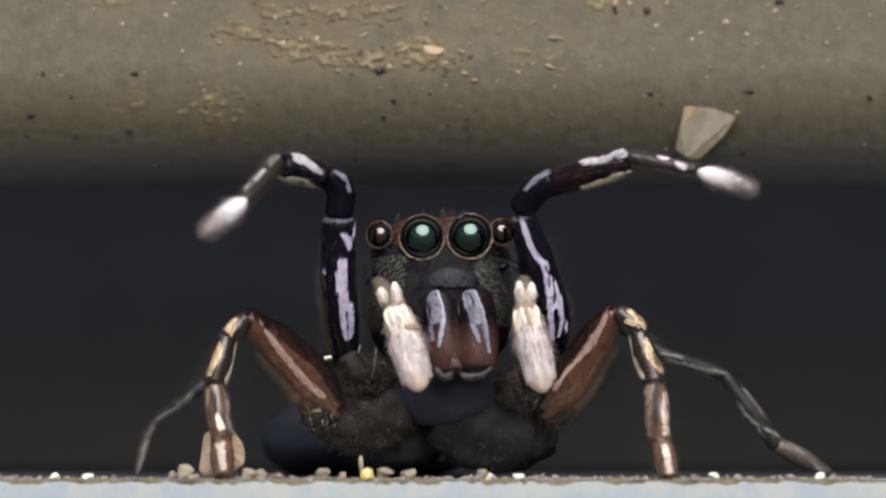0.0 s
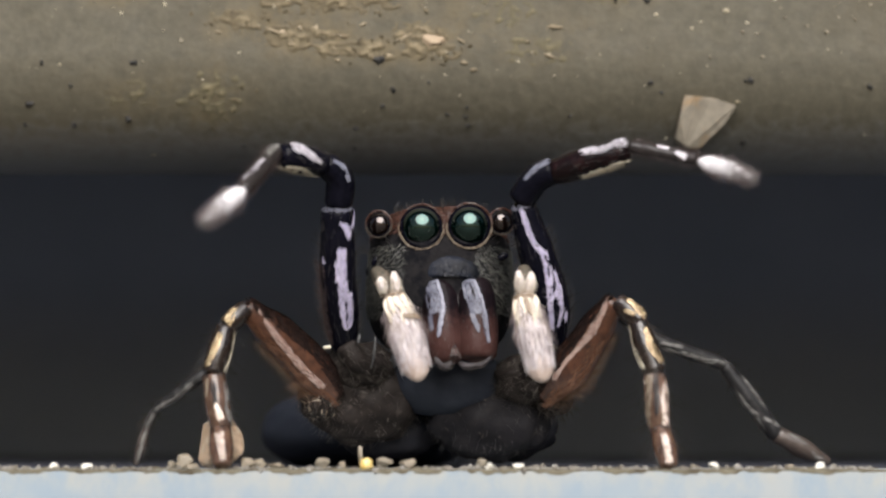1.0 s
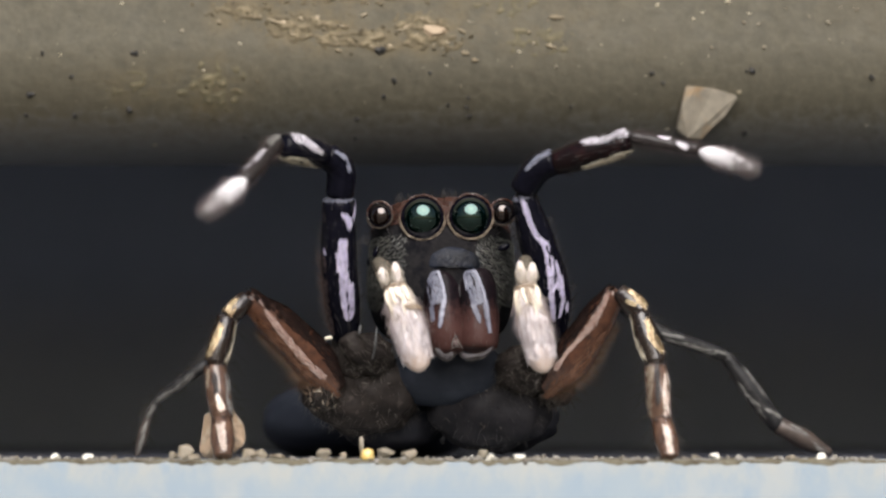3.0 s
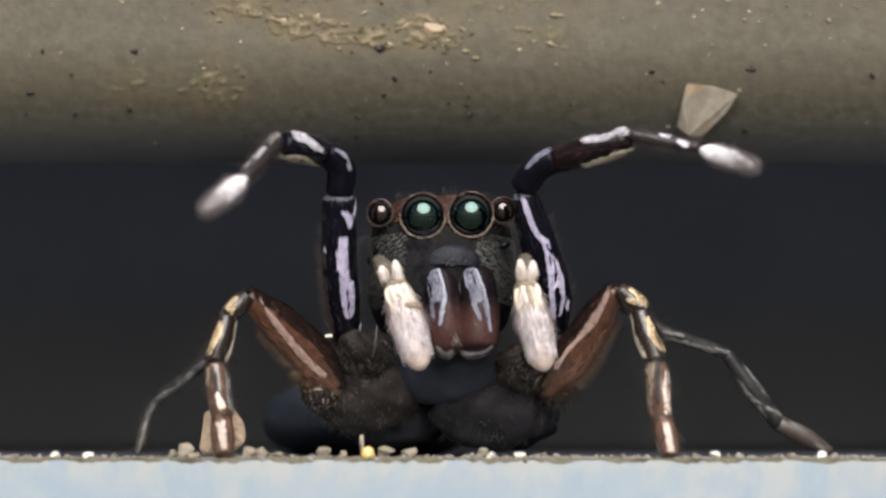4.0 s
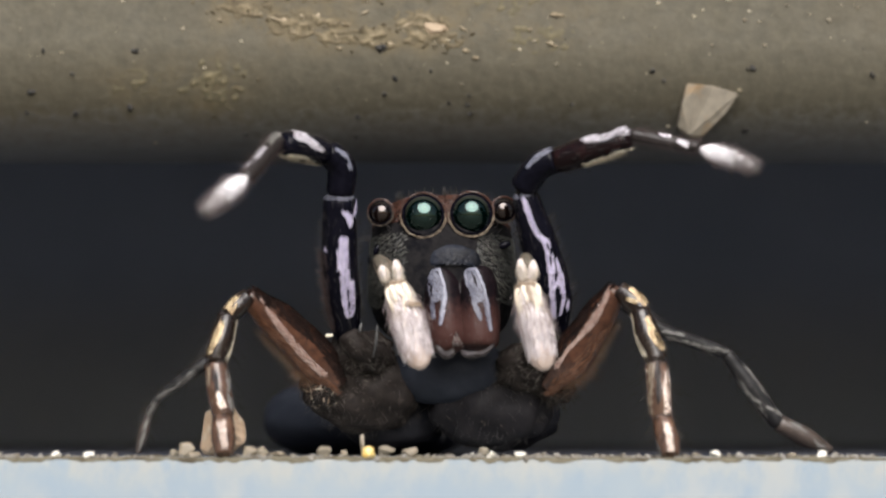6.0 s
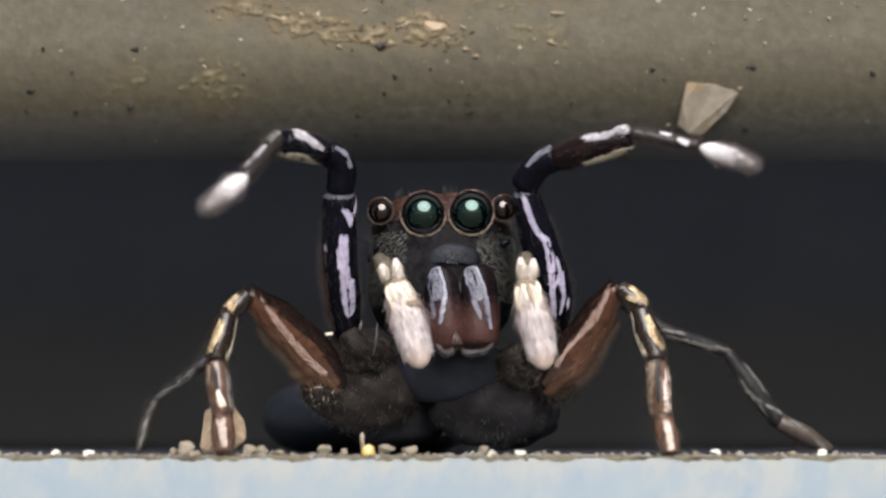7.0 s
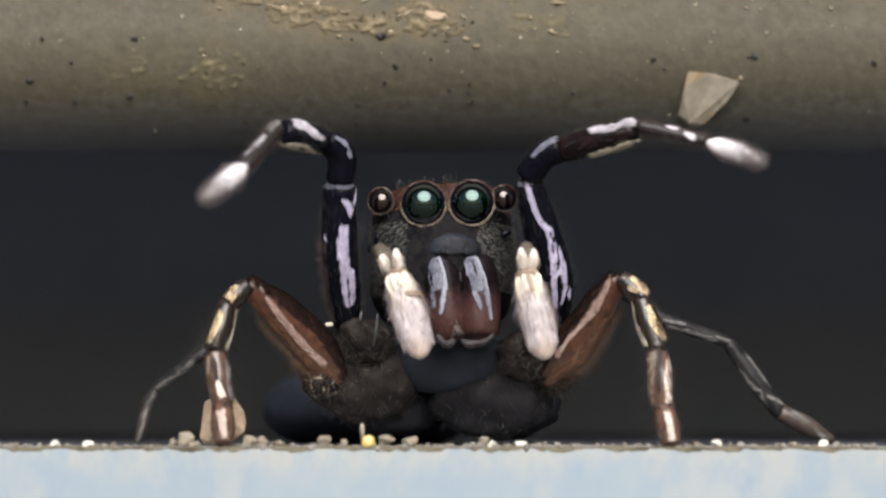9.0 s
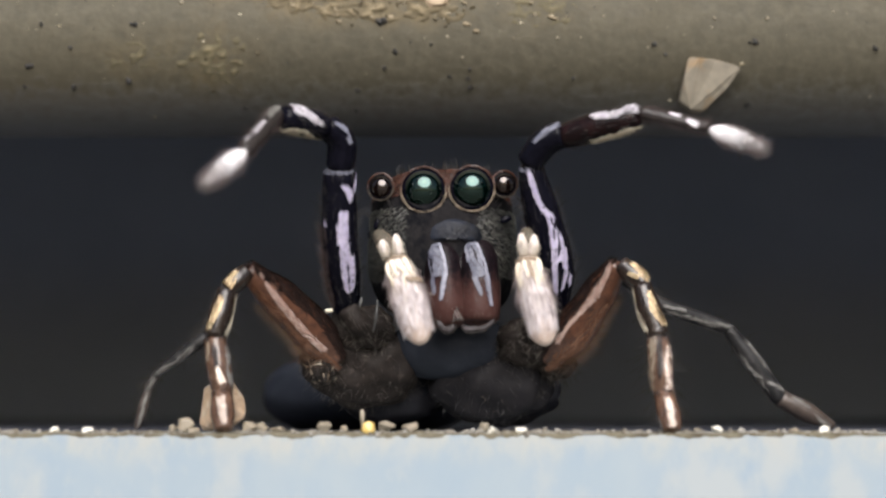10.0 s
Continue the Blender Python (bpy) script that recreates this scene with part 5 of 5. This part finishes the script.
def build_beam_dirt():
    spots = ((-2.977, 6.655, 0.503, 0.184, 0.5), (-2.044, 6.397, 0.586, 0.218, 0.8), (-1.366, 6.226, 0.628, 0.168, 0.9), (-0.858, 6.115, 0.251, 0.117, 0.9), (-0.309, 6.355, 0.419, 0.251, 1.15), (0.072, 6.141, 0.335, 0.134, 0.6), (-1.624, 6.914, 0.922, 0.168, 0.55), (-0.861, 7.0, 0.335, 0.134, 0.7), (-2.387, 6.957, 0.419, 0.168, 0.6))
    s = crust_sheet(-3.7, 0.7, 5.95, 7.25, spots, 2.0, thick=0.042)
    tagged(part("ochre_crust", s, RUST, None, at=(-1.89, 2.3, 6.385)), "broken ochre crust of dried dirt on the beam", "dirt", kind="stuff")
    spots = ((-3.444, 5.561, 0.503, 0.335, 0.42), (-3.326, 5.322, 0.377, 0.184, 0.42), (-4.504, 5.521, 0.503, 0.218, 0.3), (-4.889, 7.086, 0.419, 0.151, 0.55), (1.467, 6.183, 0.503, 0.251, 0.35), (1.004, 6.785, 0.503, 0.335, 0.35), (2.532, 7.087, 0.419, 0.184, 0.6))
    s = crust_sheet(-5.6, 3.3, 5.1, 7.3, spots, 7.0, 0.03, 0.03)
    tagged(part("olive_crust", s, OLIVE_CRUST, None, at=(-3.3, 2.3, 6.2)), "thin olive film of dirt on the beam", "dirt", kind="stuff")
    s = Shape()
    for k, line in enumerate((((-2.623, 6.526), (-2.420, 6.458), (-2.226, 6.441)), ((-2.143, 6.560), (-2.083, 6.501)), ((-1.957, 6.543), (-1.873, 6.509), (-1.805, 6.466)),
                                ((-1.527, 6.424), (-1.451, 6.398), (-1.384, 6.415)), ((-2.284, 6.287), (-2.166, 6.287)), ((-2.032, 6.270), (-1.989, 6.245)),
                                ((-1.804, 6.202), (-1.737, 6.236)), ((-1.636, 6.253), (-1.577, 6.185)), ((-1.593, 6.058), (-1.501, 6.041)),
                                ((-1.088, 6.126), (-1.029, 6.109)), ((-0.811, 6.117), (-0.726, 6.100)), ((-0.685, 6.355), (-0.558, 6.373), (-0.458, 6.449)),
                                ((-0.357, 6.543), (-0.264, 6.509)), ((-0.415, 6.236), (-0.356, 6.304)), ((0.242, 6.373), (0.351, 6.304)),
                                ((0.031, 6.168), (0.115, 6.168)), ((0.283, 6.016), (0.401, 6.000)), ((0.435, 5.908), (0.544, 5.908)),
                                ((1.590, 6.552), (1.817, 6.543)), ((1.537, 6.142), (1.621, 6.100), (1.706, 6.083)), ((1.269, 6.321), (1.328, 6.330)),
                                ((-3.372, 6.475), (-3.288, 6.467)), ((-1.216, 6.560), (-1.115, 6.612)))):
        rng = random.Random(500 + k)
        points = [on_beam(x, z, 0.012)[0] for x, z in line]
        ridge = Tube(points, (0.010, rng.uniform(0.018, 0.032), 0.022, 0.009), flat=0.7, lumps=0.55, seed=k).shape(9, 9)
        s.add(ridge.verts, ridge.faces)
    tagged(part("pale_crust", s, PALE_CRUST, None, at=(-1.0, 2.3, 6.3)), "pale ridges of dried dirt on the beam", "dirt", kind="stuff")
    rng, s = random.Random(3), Shape()
    for x, z, sx, sz, n in ((-2.892, 6.612, 0.503, 0.134, 60), (-1.874, 6.355, 0.586, 0.168, 90), (-1.197, 6.14, 0.503, 0.117, 70), (-0.351, 6.312, 0.377, 0.201, 110), (-1.539, 6.914, 0.922, 0.151, 80), (-3.362, 5.481, 0.419, 0.218, 40), (0.156, 6.014, 0.335, 0.101, 30)):
        beam_cluster(s, x, z, sx, sz, int(n * 0.28), (0.010, 0.018, 0.025, 0.035), rng)
    tagged(part("rust_crust", s, RUST, None, at=(-1.552, 2.3, 6.299), smooth=False), "orange-brown crumbs of dirt stuck on the beam", "dirt", kind="stuff")
    s = Shape()
    for _ in range(170):
        q, _n = on_beam(rng.uniform(-8, 8), rng.triangular(4.9, 7.6, 7.3))
        grain_shape(s, q, rng.choice((0.012, 0.015, 0.02, 0.03)) * rng.uniform(0.6, 1.2), rng)
    tagged(part("pale_dust", s, DUST, None, at=(0.0, 2.3, 6.299), smooth=False), "pale sandy grains stuck on the beam", "dirt", kind="stuff")
    s = Shape()
    for x, z, r in ((3.101, 5.724, 0.042), (4.582, 5.765, 0.05), (-6.164, 5.417, 0.042), (-4.668, 5.212, 0.05), (-5.973, 5.996, 0.034), (-4.578, 6.013, 0.042), (-5.557, 5.674, 0.025), (-5.536, 5.127, 0.034), (-3.017, 4.861, 0.034), (-0.716, 5.618, 0.034), (-0.879, 5.385, 0.034), (-1.309, 5.096, 0.034), (-1.319, 4.824, 0.034),
                    (-0.901, 6.056, 0.059), (3.082, 6.983, 0.05), (2.633, 6.992, 0.05), (5.077, 7.096, 0.042), (4.574, 4.899, 0.05), (3.291, 5.586, 0.025), (0.396, 5.127, 0.034), (0.386, 5.378, 0.025), (0.089, 5.283, 0.025), (-0.182, 5.715, 0.025), (-6.278, 5.127, 0.025), (0.37, 5.244, 0.025), (6.422, 5.667, 0.034), (1.944, 5.244, 0.025)):
        for _ in range(3):
            q, _n = on_beam(x + rng.gauss(0, r * 0.6), z + rng.gauss(0, r * 0.3))
            grain_shape(s, q, r * rng.uniform(0.7, 1.2), rng)
    for _ in range(40):
        q, _n = on_beam(rng.uniform(-8, 8), rng.uniform(5.0, 7.2))
        grain_shape(s, q, rng.uniform(0.010, 0.018), rng)
    tagged(part("black_speck_dirt", s, SPECK, None, at=(0.0, 2.454, 5.472), smooth=False), "small black specks on the beam", "dirt", kind="stuff")
    for k, (x, z, r) in enumerate(((-0.131, 6.300, 0.25), (-0.555, 6.423, 0.101), (-2.212, 6.294, 0.059), (-2.018, 6.26, 0.042), (-1.061, 6.098, 0.067), (-0.774, 6.115, 0.059), (2.616, 7.087, 0.084), (2.404, 7.095, 0.059), (2.828, 7.078, 0.05), (-1.876, 6.544, 0.075), (-2.383, 6.458, 0.075))):
        c = on_beam(x, z)[0]
        stone((c.x, c.y + r * 0.3, c.z - r * 0.6), (r * 1.1, r * 0.7, r * 0.8), 90 + k, PEACH, "tan pebble stuck to the dusty beam")
    for k, (x, z, r) in enumerate(((-4.124, 6.887, 0.059), (-4.007, 7.077, 0.059), (-4.783, 6.767, 0.042), (-0.869, 6.974, 0.067), (-2.285, 6.939, 0.059), (-2.488, 6.862, 0.067), (-1.302, 7.06, 0.042), (3.388, 7.087, 0.059), (4.267, 6.785, 0.067), (3.747, 6.527, 0.042), (3.883, 6.63, 0.042), (4.578, 6.613, 0.05), (3.215, 6.733, 0.05), (5.007, 6.958, 0.05), (1.146, 6.031, 0.05), (1.611, 6.124, 0.059), (4.44, 5.45, 0.05), (-5.703, 5.988, 0.042), (-3.015, 6.157, 0.034), (-3.558, 5.764, 0.034), (3.411, 4.959, 0.034), (-4.39, 4.75, 0.034))):
        c = on_beam(x, z)[0]
        stone((c.x, c.y + r * 0.2, c.z - r * 0.5), (r, r * 0.6, r * 0.7), 120 + k, BEAM_GRAIN, "small pale grain stuck to the dusty beam", "grain")


def build_chip():
    """A thin angular flake of stone that clings to the beam."""
    corners = ((3.643, 2.5, 5.54), (4.049, 2.5, 5.497), (4.42, 2.5, 5.377), (4.244, 2.6, 5.102), (3.885, 2.75, 4.764), (3.732, 2.75, 4.747), (3.523, 2.7, 4.894), (3.577, 2.55, 5.214))
    ridge = ((3.802, 2.42, 5.501), (3.679, 2.66, 4.768))
    bm = bmesh.new()
    front = [bm.verts.new((x, y - 0.12, z)) for x, y, z in corners]
    back = [bm.verts.new((x, y + 0.18, z)) for x, y, z in corners]
    top, low = (bm.verts.new((x, y - 0.12, z)) for x, y, z in ridge)
    bm.faces.new([front[0], top, low, front[6], front[7]])
    bm.faces.new([top, front[1], front[2], front[3], front[4], front[5], low])
    bm.faces.new(list(reversed(back)))
    for k in range(8):
        n = (k + 1) % 8
        between = {0: [top], 5: [low]}.get(k, [])
        bm.faces.new([front[k], back[k], back[n], front[n]] + between)
    bmesh.ops.recalc_face_normals(bm, faces=bm.faces)
    bmesh.ops.bevel(bm, geom=list(bm.edges), offset=0.02, segments=2, affect="EDGES")
    ob = part("stone_chip", Shape().take(bm), SLATE, None, at=corners[4], smooth=False)
    tagged(ob, "flat pale grey-tan stone chip clinging to the beam", "stone")


build_stones()
build_grit()
build_beam_dirt()
build_chip()


def motions():
    """The one foreleg that stretches outward towards the end."""
    def turned(ob, turn, tilt, swing):
        return Matrix.Translation((ORIGIN[ob] - ORIGIN[spider]) * MM) @ pose(0, 0, 0, swing, tilt, turn)

    steps = ((0.0, 0.0), (7.5, 0.0), (8.0, 0.03), (8.5, 0.25), (9.0, 0.76), (9.5, 0.92), (10.0, 1.0))
    walk(right_thigh, [(t, turned(right_thigh, 0, 1.8 * k, 0)) for t, k in steps])
    rows = []
    for t, k in steps:
        m = turned(right_shin, 1.0 * k, 1.9 * k, 0)
        m.translation += Vector((0.07, 0, -0.004)) * k * MM
        rows.append((t, m))
    walk(right_shin, rows)


motions()
